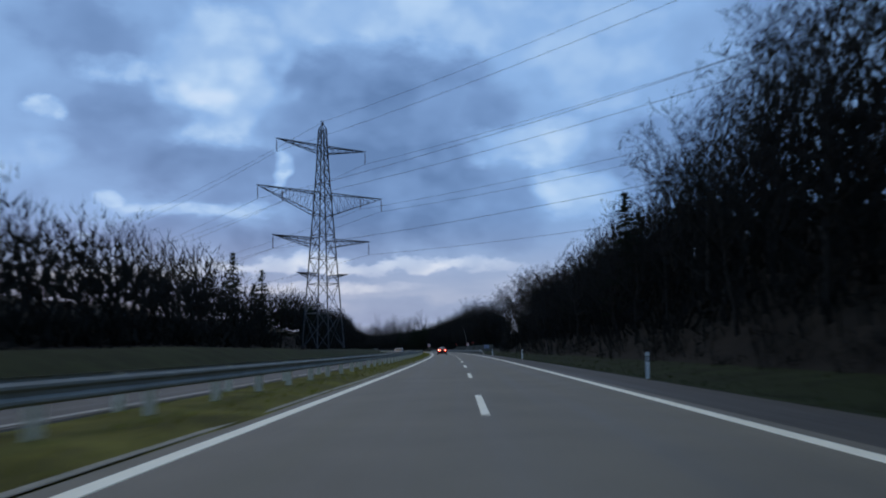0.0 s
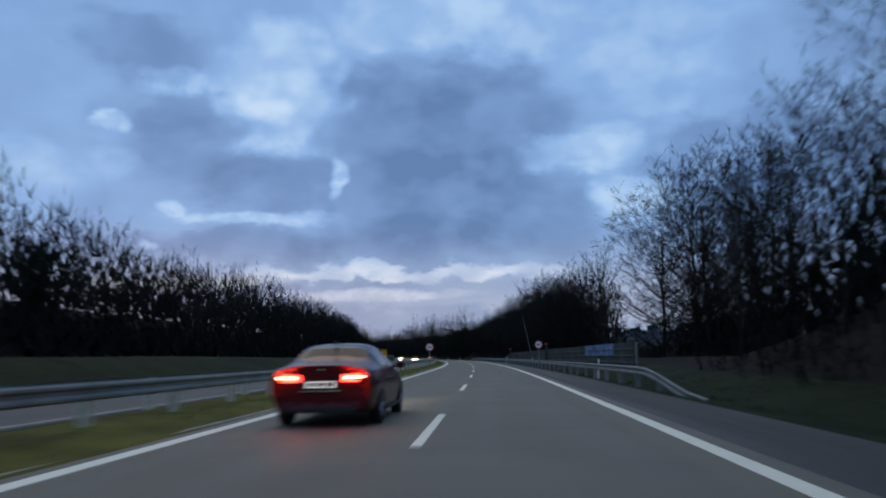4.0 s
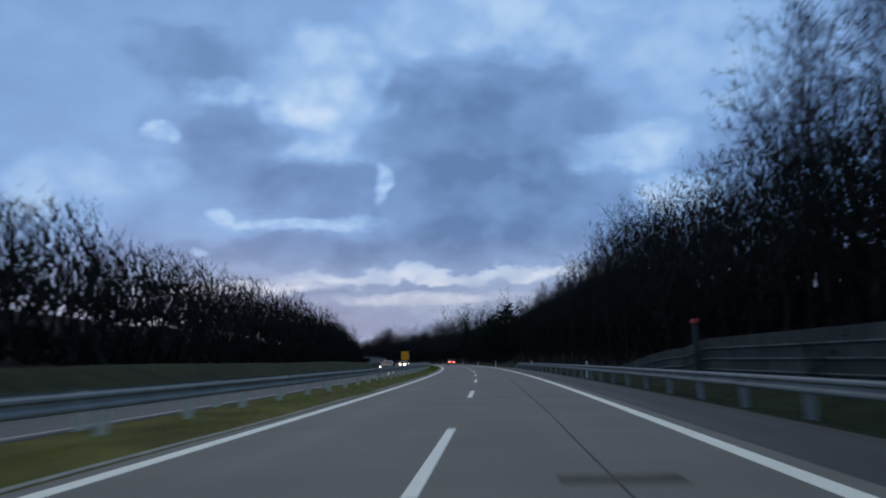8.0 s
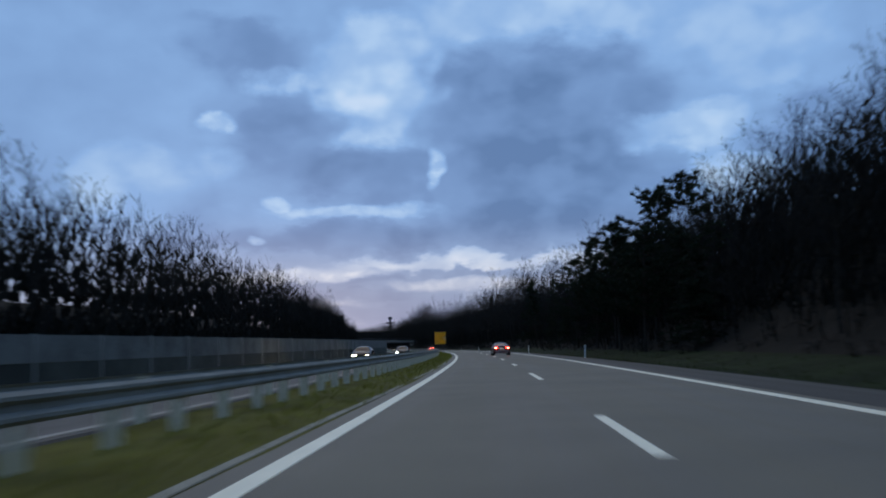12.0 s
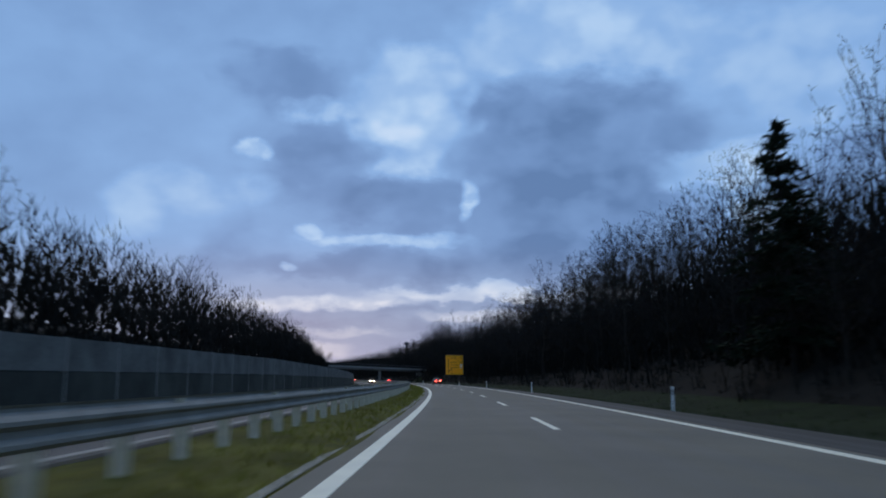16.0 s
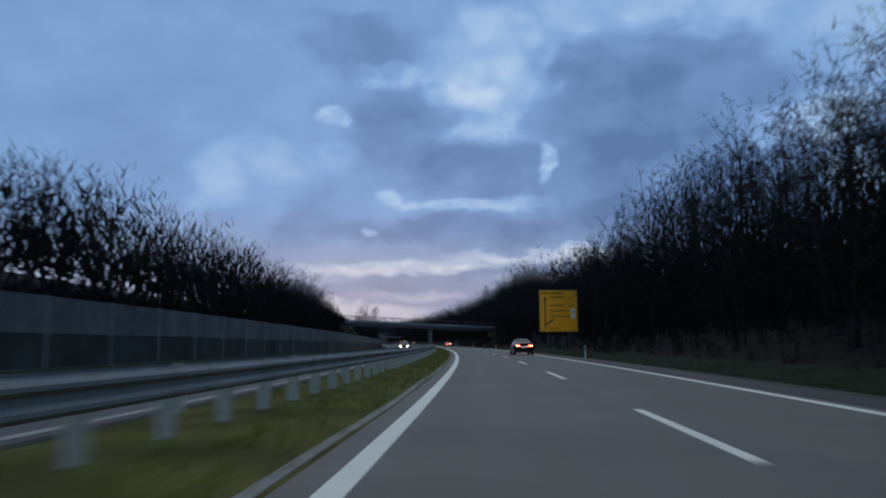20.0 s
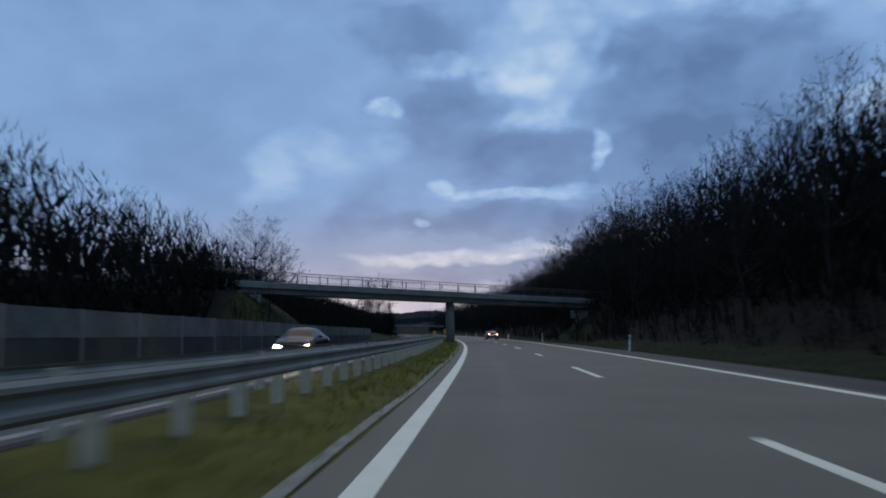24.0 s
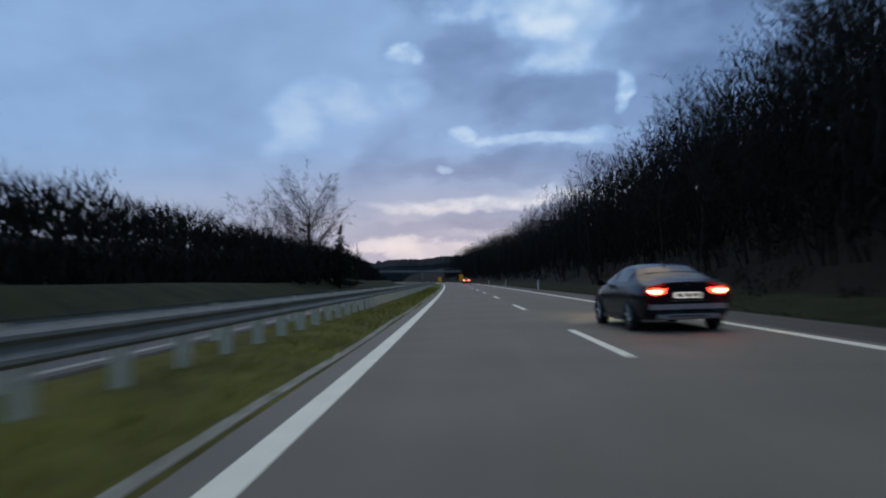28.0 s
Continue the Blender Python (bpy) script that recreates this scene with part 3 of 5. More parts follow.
def direction_sign(s, u, z0):
    wide, high = 4.65, 5.05
    ob = thing("direction_sign", road_pose(s, u, 0, 1.5), "large yellow direction sign with black arrows on two posts", "road sign")
    part("panel", box(-wide / 2, wide / 2, 0.0, 0.06, z0, z0 + high, 0.02), SIGN_BACK, ob, "grey sign back")
    n_rows = 4
    for i in range(n_rows):
        a = z0 + 0.03 + i * (high - 0.06) / n_rows
        part("sheet", box(-wide / 2 + 0.03, wide / 2 - 0.03, -0.008, -0.001, a + 0.002, a + (high - 0.06) / n_rows - 0.002), SIGN_YELLOW, ob, "yellow sheeting")
    for a, b, c, d in ((-wide / 2 + 0.08, -wide / 2 + 0.11, z0 + 0.08, z0 + high - 0.08), (wide / 2 - 0.11, wide / 2 - 0.08, z0 + 0.08, z0 + high - 0.08),
                       (-wide / 2 + 0.11, wide / 2 - 0.11, z0 + 0.08, z0 + 0.11), (-wide / 2 + 0.11, wide / 2 - 0.11, z0 + high - 0.11, z0 + high - 0.08)):
        part("border", box(a, b, -0.0125, -0.0085, c, d), SIGN_BLACK, ob, "thin dark border line")
    X = lambda f: (f - 0.5) * wide
    Z = lambda f: z0 + (1 - f) * high
    def flat(points, y=-0.0125, t=0.004):
        v = [(X(p), yy, Z(q)) for yy in (y, y + t) for p, q in points]
        n = len(points)
        return v, [tuple(range(n)), tuple(n + k for k in reversed(range(n)))] + [(k, n + k, n + (k + 1) % n, (k + 1) % n) for k in range(n)]
    part("arrow", flat([(0.135, 0.93), (0.165, 0.93), (0.165, 0.22), (0.135, 0.22)]), SIGN_BLACK, ob, "black arrow straight on")
    part("arrow_head", flat([(0.105, 0.235), (0.15, 0.165), (0.195, 0.235), (0.15, 0.22)]), SIGN_BLACK, ob, "black arrow head")
    part("arrow", flat([(0.166, 0.86), (0.166, 0.825), (0.21, 0.79), (0.31, 0.727), (0.325, 0.75), (0.225, 0.815)]), SIGN_BLACK, ob, "black arrow branching off")
    part("arrow_head", flat([(0.285, 0.715), (0.37, 0.685), (0.335, 0.765), (0.325, 0.735)]), SIGN_BLACK, ob, "black arrow head")
    for row, a, b in ((0.075, 0.08, 0.24), (0.08, 0.27, 0.62), (0.17, 0.27, 0.68), (0.37, 0.27, 0.66), (0.375, 0.78, 0.92), (0.50, 0.27, 0.76), (0.63, 0.27, 0.79)):
        # rows of place names, too blurred to read
        rng = random.Random(int(row * 1000 + a * 77))
        x = a
        while x < b - 0.02:
            step = rng.uniform(0.035, 0.055)
            hgt = rng.choice((0.010, 0.010, 0.018))
            part("bar", flat([(x, row + 0.016), (min(b, x + step - 0.009), row + 0.016), (min(b, x + step - 0.009), row - hgt), (x, row - hgt)]), SIGN_BROWN, ob, "dark bar of unreadable writing")
            x += step
    text_part("600 m", 0.42, X(0.27), Z(0.945), -0.009, SIGN_BROWN, ob)
    for row in (0.50, 0.63):
        part("symbol_plate", flat([(0.83, row + 0.05), (0.93, row + 0.05), (0.93, row - 0.05), (0.83, row - 0.05)]), SIGN_WHITE, ob, "small white symbol plate")
        part("symbol", flat([(0.845, row + 0.028), (0.915, row + 0.028), (0.915, row + 0.008), (0.845, row + 0.008)], -0.0168), SIGN_BLACK, ob, "black shape")
        part("symbol", flat([(0.86, row - 0.005), (0.90, row - 0.005), (0.89, row - 0.03), (0.87, row - 0.03)], -0.0168), SIGN_YELLOW, ob, "yellow shape")
    for x in (-1.25, 1.25):
        v, f = [], []
        tube(v, f, (x, 0.14, ground_z(s, u + x) - 0.4), (x, 0.14, z0 + high - 0.1), 0.075, 0.075, 12, True)
        part("post", (v, f), LATTICE, ob)
        for zz in (0.5, 2.4, 4.3):
            part("bracket", box(x - 0.12, x + 0.12, 0.058, 0.16, z0 + zz - 0.03, z0 + zz + 0.03, 0.005), LATTICE, ob)
    return ob


direction_sign(761, 12.6, 2.42)


# ---- transmission tower and its lines ----
def lattice_tower(base, height, turn):
    ob = thing("transmission_tower", pose(*base, 0, 0, turn), "tall dark steel lattice transmission tower with three cross-arms", "pylon")
    levels = [0, 6, 11, 15.5, 19.5, 23, 26, 28.5, 31, 33.5, 36, 38.2]
    half = lambda z: 2.6 - 1.75 * (z / 30) if z < 30 else 0.85 - 0.35 * (z - 30) / 8.2
    for i, (a, b) in enumerate(zip(levels, levels[1:])):
        v, f = [], []
        ha, hb = half(a), half(b)
        q = [(-1, -1), (1, -1), (1, 1), (-1, 1)]
        for k in range(4):
            p0, p1 = q[k], q[(k + 1) % 4]
            tube(v, f, (p0[0] * ha, p0[1] * ha, a), (p0[0] * hb, p0[1] * hb, b), 0.13, 0.12, 4)
            tube(v, f, (p0[0] * ha, p0[1] * ha, a), (p1[0] * hb, p1[1] * hb, b), 0.06, 0.06, 4)
            tube(v, f, (p1[0] * ha, p1[1] * ha, a), (p0[0] * hb, p0[1] * hb, b), 0.06, 0.06, 4)
            tube(v, f, (p0[0] * hb, p0[1] * hb, b), (p1[0] * hb, p1[1] * hb, b), 0.06, 0.06, 4)
        part("lattice_bay", (v, f), LATTICE, ob)
    v, f = [], []
    for p in ((-1, -1), (1, -1), (1, 1), (-1, 1)):
        tube(v, f, (p[0] * 0.5, p[1] * 0.5, 38.2), (0, 0, height), 0.10, 0.05, 4)
        tube(v, f, (p[0] * 0.25, p[1] * 0.25, 39.7), (-p[1] * 0.25, p[0] * 0.25, 39.7), 0.05, 0.05, 4)
    part("peak", (v, f), LATTICE, ob)
    tips = []
    for z, reach, rise in ((35.2, 9.0, 1.3), (26.8, 12.4, 4.0), (18.7, 9.6, 1.3), (12.6, 5.0, 0.5)):
        for sgn in (-1, 1):
            v, f = [], []
            h = half(z)
            tip = (sgn * reach, 0, z + 0.25)
            for yy in (-h, h):
                tube(v, f, (sgn * h, yy, z), tip, 0.09, 0.07, 4)
                tube(v, f, (sgn * h, yy, z - rise), tip, 0.08, 0.06, 4)
            n = max(3, int(reach / 1.5))
            for k in range(1, n):
                t0, t1 = (k - 1) / n, k / n
                lerp = lambda yy, zz, t: (sgn * (h + (reach - h) * t), yy * (1 - t), zz + (z + 0.25 - zz) * t)
                for yy in (-h, h):
                    tube(v, f, lerp(yy, z, t0), lerp(yy, z - rise, t1), 0.04, 0.04, 3)
                    tube(v, f, lerp(yy, z - rise, t1), lerp(yy, z, t1), 0.04, 0.04, 3)
                tube(v, f, lerp(-h, z, t0), lerp(h, z, t1), 0.04, 0.04, 3)
                tube(v, f, lerp(-h, z - rise, t0), lerp(h, z - rise, t1), 0.035, 0.035, 3)
            part("cross_arm", (v, f), LATTICE, ob)
            if reach > 6:
                for r in ((reach - 0.2,) if reach < 12 else (reach - 0.2, reach * 0.62)):
                    v, f = [], []
                    x = sgn * r
                    tube(v, f, (x, 0, z + 0.2), (x, 0, z - 2.1), 0.03, 0.03, 4)
                    for k in range(9):
                        tube(v, f, (x, 0, z - 0.3 - 0.2 * k), (x, 0, z - 0.42 - 0.2 * k), 0.13, 0.05, 6)
                    part("insulator", (v, f), GLASS_INS, ob)
                    tips.append((x, z - 2.1))
    tips.append((0.0, height))
    return ob, tips


TOWER = on_road(142, -18.6, 1.6)
TOWER_TURN = 38.0
tower, tips = lattice_tower(TOWER, 39.6, TOWER_TURN)
for x, z in tips:
    for ahead in (1, -1):
        cu = bpy.data.curves.new("power_line", "CURVE")
        cu.dimensions, cu.bevel_depth, cu.bevel_resolution = "3D", 0.022, 1
        sp = cu.splines.new("POLY")
        n = 24
        sp.points.add(n - 1)
        span = 300.0
        for k in range(n):
            t = k / (n - 1)
            sag = 4 * 8.0 * t * (1 - t)
            # the line crosses the road behind the first bend and climbs the slopes on both sides
            p = pose(*TOWER, 0, 0, TOWER_TURN) @ Vector((x, -ahead * span * t, z - sag + 14 * t))
            sp.points[k].co = (*p, 1)
        cu.materials.append(CABLE)
        tagged(new("power_line", cu), "thin dark overhead power line hung from the tower", "power line", "power lines")


# ---- panel barrier beside the open stretch ----
BARRIER_U = 14.3


def barrier_top(s):
    """Level along the open stretch, then sloping down into the bank beyond the capped pole."""
    return 1.95 - 0.10 * smooth(s, 270, 300) - 0.35 * smooth(s, 322, 324) - 1.3 * smooth(s, 326, 352)


def panel_barrier(s0, s1, u):
    ob = thing("panel_barrier", Matrix(), "weathered noise barrier of long horizontal panels, partly sprayed blue", "noise barrier")
    post = mesh_of("barrier_post", [], [], GALV)
    bm = box(-0.07, 0.09, -0.08, 0.08, -2.1, 0.0, 0.01)
    bm.to_mesh(post)
    bm.free()
    n = int((s1 - s0) / 4)
    for i in range(n + 1):
        s = s0 + 4 * i
        o = part("barrier_post", post, GALV, ob)
        o.matrix_basis = road_pose(s, u + 0.10, barrier_top(s) - 0.03)
        if i == n:
            break
        for k in range(4):
            v = []
            for ss in (s + 0.02, s + 3.98):
                hi = barrier_top(ss) - 0.46 * k
                for du, zz in ((-0.03, -0.45), (0.03, -0.45), (0.03, 0.0), (-0.03, 0.0)):
                    v.append(on_road(ss, u + du, hi + zz))
            f = [(0, 1, 2, 3), (7, 6, 5, 4), (0, 4, 5, 1), (1, 5, 6, 2), (2, 6, 7, 3), (3, 7, 4, 0)]
            blue = 206 <= s <= 220 and k < 2
            part("panel", (v, f), BOARD_BLUE if blue else BOARD, ob, "blue sprayed panel" if blue else "")
            if k < 3:
                v = []
                for ss in (s + 0.02, s + 3.98):
                    hi = barrier_top(ss) - 0.46 * k - 0.455
                    for du, zz in ((-0.085, -0.02), (-0.032, -0.02), (-0.032, 0.035), (-0.085, 0.022)):
                        v.append(on_road(ss, u + du, hi + zz))
                part("ledge", (v, f), BOARD_EDGE, ob, "pale ledge between two panels")
    return ob


panel_barrier(198, 350, BARRIER_U)


def noise_wall(s0, s1, u):
    """A wall behind the opposite carriageway: dark lower panels, paler upper panels between slim posts."""
    ob = thing("noise_wall", Matrix(), "low noise wall with pale upper panels beyond the opposite carriageway", "noise barrier")
    top = lambda s: float(np.interp(s, [440, 530, 620, 700, 760, 800, 850], [2.0, 2.5, 2.9, 2.7, 2.35, 2.1, 1.9]))
    n = int((s1 - s0) / 5)
    f = [(0, 1, 2, 3), (7, 6, 5, 4), (0, 4, 5, 1), (1, 5, 6, 2), (2, 6, 7, 3), (3, 7, 4, 0)]
    for i in range(n):
        s = s0 + 5 * i
        for name, lo, hi, d, mat in (("lower_panel", 0.0, 0.56, 0.0, BOARD), ("upper_panel", 0.565, 1.0, 0.02, BOARD_EDGE)):
            v = []
            for ss in (s + 0.08, s + 4.92):
                g, h = ground_z(ss, u) - 0.15, top(ss)
                for du, k in ((-0.06, lo), (0.06 + d, lo), (0.06 + d, hi), (-0.06, hi)):
                    v.append(on_road(ss, u + du, g + (h - g) * k))
            part(name, (v, f), mat, ob)
        g = ground_z(s, u)
        part("wall_post", box(-0.08, 0.08, -0.07, 0.07, -0.5, top(s) - g + 0.03, 0.01), GALV, ob).matrix_basis = road_pose(s, u, g)
    return ob


noise_wall(440, 900, -13.6)


def marker_pole(s, u):
    g = ground_z(s, u)
    ob = thing("marker_pole", road_pose(s, u, g), "dark slim pole with a red cap beside the barrier", "marker pole", "marker poles")
    v, f = [], []
    tube(v, f, (0, 0, -0.4), (0, 0, 2.62 - g), 0.16, 0.15, 12, True)
    part("pole", (v, f), BOARD, ob)
    v, f = [], []
    tube(v, f, (0, 0, 2.622 - g), (0, 0, 2.80 - g), 0.21, 0.19, 12, True)
    part("cap", (v, f), SIGN_RED, ob, "red cap")


marker_pole(256, 13.9)
marker_pole(322.5, 14.0)


# ---- bridge over the road ----
def bridge(s0, u0, skew, slope):
    """x runs across the road along the deck, y along the road; the near underside edge passes (s0, u0)."""
    ob = thing("road_bridge", road_pose(s0, u0, 0, skew), "concrete road bridge with a steel railing on round piers", "bridge")
    low, deep, wide = 4.62, 0.82, 3.5
    zz = lambda x, z: z - slope * x
    def beam(name, section, mat, x0=-46, x1=26, label="", parts=9):
        xs = np.linspace(x0, x1, parts)
        v = [(x, y, zz(x, z)) for x in xs for y, z in section]
        k = len(section)
        f = [(i * k + j, i * k + (j + 1) % k, (i + 1) * k + (j + 1) % k, (i + 1) * k + j) for i in range(parts - 1) for j in range(k)]
        f += [tuple(reversed(range(k))), tuple((parts - 1) * k + j for j in range(k))]
        return part(name, (v, f), mat, ob, label)
    beam("deck", [(0.35, low), (wide - 0.35, low), (wide - 0.3, low + deep), (0.3, low + deep)], CONCRETE_DARK, label="darker concrete deck slab")
    for y0 in (0.0, wide - 0.42):
        a, b = low + deep - 0.28, low + deep + 0.34
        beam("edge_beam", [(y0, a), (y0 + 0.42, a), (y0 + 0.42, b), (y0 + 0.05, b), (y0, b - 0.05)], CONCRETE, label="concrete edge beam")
    beam("bridge_road", [(0.44, low + deep + 0.004), (wide - 0.44, low + deep + 0.004), (wide - 0.44, low + deep + 0.18), (0.44, low + deep + 0.18)], ASPHALT_SHOULDER)
    top = low + deep + 0.34
    v, f = [], []
    tube(v, f, (0, 0, 0), (0, 0, 0.86), 0.013, 0.013, 4)
    rod = mesh_of("railing_bar", v, f, RAILING)
    for y in (0.2, wide - 0.2):
        for name, h, r in (("handrail", 1.0, 0.035), ("bottom_rail", 0.14, 0.022)):
            v, f = [], []
            tube(v, f, (-46, y, zz(-46, top + h)), (26, y, zz(26, top + h)), r, r, 8, True)
            part(name, (v, f), RAILING, ob)
        for i in range(29):
            x = -45.5 + i * 2.5
            part("baluster_post", box(x - 0.035, x + 0.035, y - 0.035, y + 0.035, zz(x, top), zz(x, top + 1.0), 0.006), RAILING, ob)
            if i == 28 or y > 1:
                continue
            for k in range(1, 12):
                xx = x + k * 2.5 / 12
                part("railing_bar", rod, RAILING, ob).matrix_basis = pose(xx, y, zz(xx, top + 0.14))
    for x, y in ((-0.5, 1.72),):
        v, f = [], []
        tube(v, f, (x, y, -0.5), (x, y, zz(x, low) + 0.01), 0.51, 0.51, 32, True)
        part("pier", (v, f), CONCRETE, ob, "round concrete pier", True)
    for x0, x1 in ((21.0, 26), (-32, -25)):
        part("abutment", box(x0, x1, 0.4, wide - 0.4, 0.5, zz(x1, low) - 0.12), CONCRETE, ob, "concrete abutment under the bank")
        part("bearing_seat", box(x0 - 0.7 if x0 > 0 else x1, x0 if x0 > 0 else x1 + 0.7, 0.25, wide - 0.25, zz(x0, low) - 1.3, zz(x0, low) - 0.2, 0.03), CONCRETE, ob, "pale concrete bearing seat")
    return ob


near_bridge = bridge(864.3, 0.0, 36.0, 0.022)
copy_thing(near_bridge, road_pose(1290, 0.0, 0.4, 8.0))["label"] = "distant concrete road bridge across the road"


def exit_sign(s, u, wide, low, high):
    ob = thing("exit_sign", road_pose(s, u, 0), "yellow exit sign on a steel pole", "road sign", "exit signs")
    g = ground_z(s, u)
    v, f = [], []
    tube(v, f, (0, 0.06, g - 0.3), (0, 0.06, g + high), 0.05, 0.05, 8, True)
    part("pole", (v, f), GALV, ob)
    part("panel", box(-wide / 2, wide / 2, -0.01, 0.02, g + low, g + high, 0.01), SIGN_YELLOW, ob, "yellow panel")
    part("border", box(-wide / 2 + 0.05, wide / 2 - 0.05, -0.016, -0.011, g + low + 0.05, g + low + 0.09), SIGN_BLACK, ob, "thin dark line")


exit_sign(1203, 10.6, 1.5, 0.9, 3.3)
exit_sign(1088, -0.9, 0.84, 0.75, 1.9)


# ---- trees ----
def sliver(v, f, p, q, w, rng):
    """A fine twig as one narrow tapering face."""
    d = q - p
    side = d.cross(Vector((rng.gauss(0, 1), rng.gauss(0, 1), rng.gauss(0, 1))))
    side = side * (w / (side.length + 1e-6))
    i = len(v)
    v += [p - side, p + side, q]
    f.append((i, i + 1, i + 2))


def bare_tree(seed, height, spread, limbs, twigs, trunk_r, forks=1, low=0.25, fine=1.0):
    """Tapered trunk and limbs in one list, fine twigs in another."""
    rng = random.Random(seed)
    tv, tf, wv, wf = [], [], [], []
    ends = []

    def grow(p, d, length, r, depth):
        steps = 3 if depth == 1 else (6 if depth == 0 else 2)
        seg = length / steps
        for i in range(steps):
            bend = Vector((rng.gauss(0, 1), rng.gauss(0, 1), rng.gauss(0, 1))) * (0.05 if depth == 0 else 0.16)
            d2 = (d + bend + Vector((0, 0, 0.06 if depth else 0))).normalized()
            q = p + d2 * seg
            r2 = r * (0.84 if depth == 0 else 0.70)
            tube(tv, tf, p, q, r, r2 if depth < 2 or i < steps - 1 else 0, 6 if depth == 0 else (4 if depth == 1 else 3))
            if depth >= 1:
                ends.append((q, d2, r2))
            if depth == 0 and (i + 1) / steps > low:
                for _ in range(limbs):
                    a, tilt = rng.uniform(0, 6.283), rng.uniform(0.40, 1.05)
                    side = Vector((math.cos(a) * math.sin(tilt), math.sin(a) * math.sin(tilt), math.cos(tilt)))
                    grow(p.lerp(q, rng.random()), side, spread * rng.uniform(0.55, 1.0) * (1.15 - 0.5 * (i / steps)), r2 * rng.uniform(0.3, 0.5), 1)
            if depth == 1:
                for _ in range(2):
                    side = (d2 + Vector((rng.gauss(0, 0.6), rng.gauss(0, 0.6), rng.gauss(0.15, 0.4)))).normalized()
                    grow(q, side, length * rng.uniform(0.3, 0.55), r2 * 0.6, 2)
            p, d, r = q, d2, r2
        ends.append((p, d, r))

    for k in range(forks):
        lean = Vector((rng.gauss(0, 0.06 + 0.09 * (forks > 1)), rng.gauss(0, 0.06 + 0.09 * (forks > 1)), 1)).normalized()
        grow(Vector((rng.uniform(-0.4, 0.4) * (forks > 1), rng.uniform(-0.4, 0.4) * (forks > 1), -0.4)), lean, height * 0.84 * rng.uniform(0.85, 1), trunk_r * (1 if forks == 1 else 0.7), 0)
    share = twigs / max(1, len(ends))
    for p, d, r in ends:
        for _ in range(int(share) + (rng.random() < share % 1)):
            out = (d + Vector((rng.gauss(0, 0.7), rng.gauss(0, 0.7), rng.gauss(0.3, 0.45)))).normalized()
            ln = height * rng.uniform(0.04, 0.09)
            m = p + out * ln
            sliver(wv, wf, p, m, max(0.013, r * 0.25) * fine, rng)
            for _ in range(7):
                at = p.lerp(m, rng.uniform(0.2, 1.0))
                o2 = (out + Vector((rng.gauss(0, 0.6), rng.gauss(0, 0.6), rng.gauss(0.15, 0.45)))).normalized()
                sliver(wv, wf, at, at + o2 * ln * rng.uniform(0.3, 0.7), 0.011 * fine, rng)
    return (tv, tf), (wv, wf)


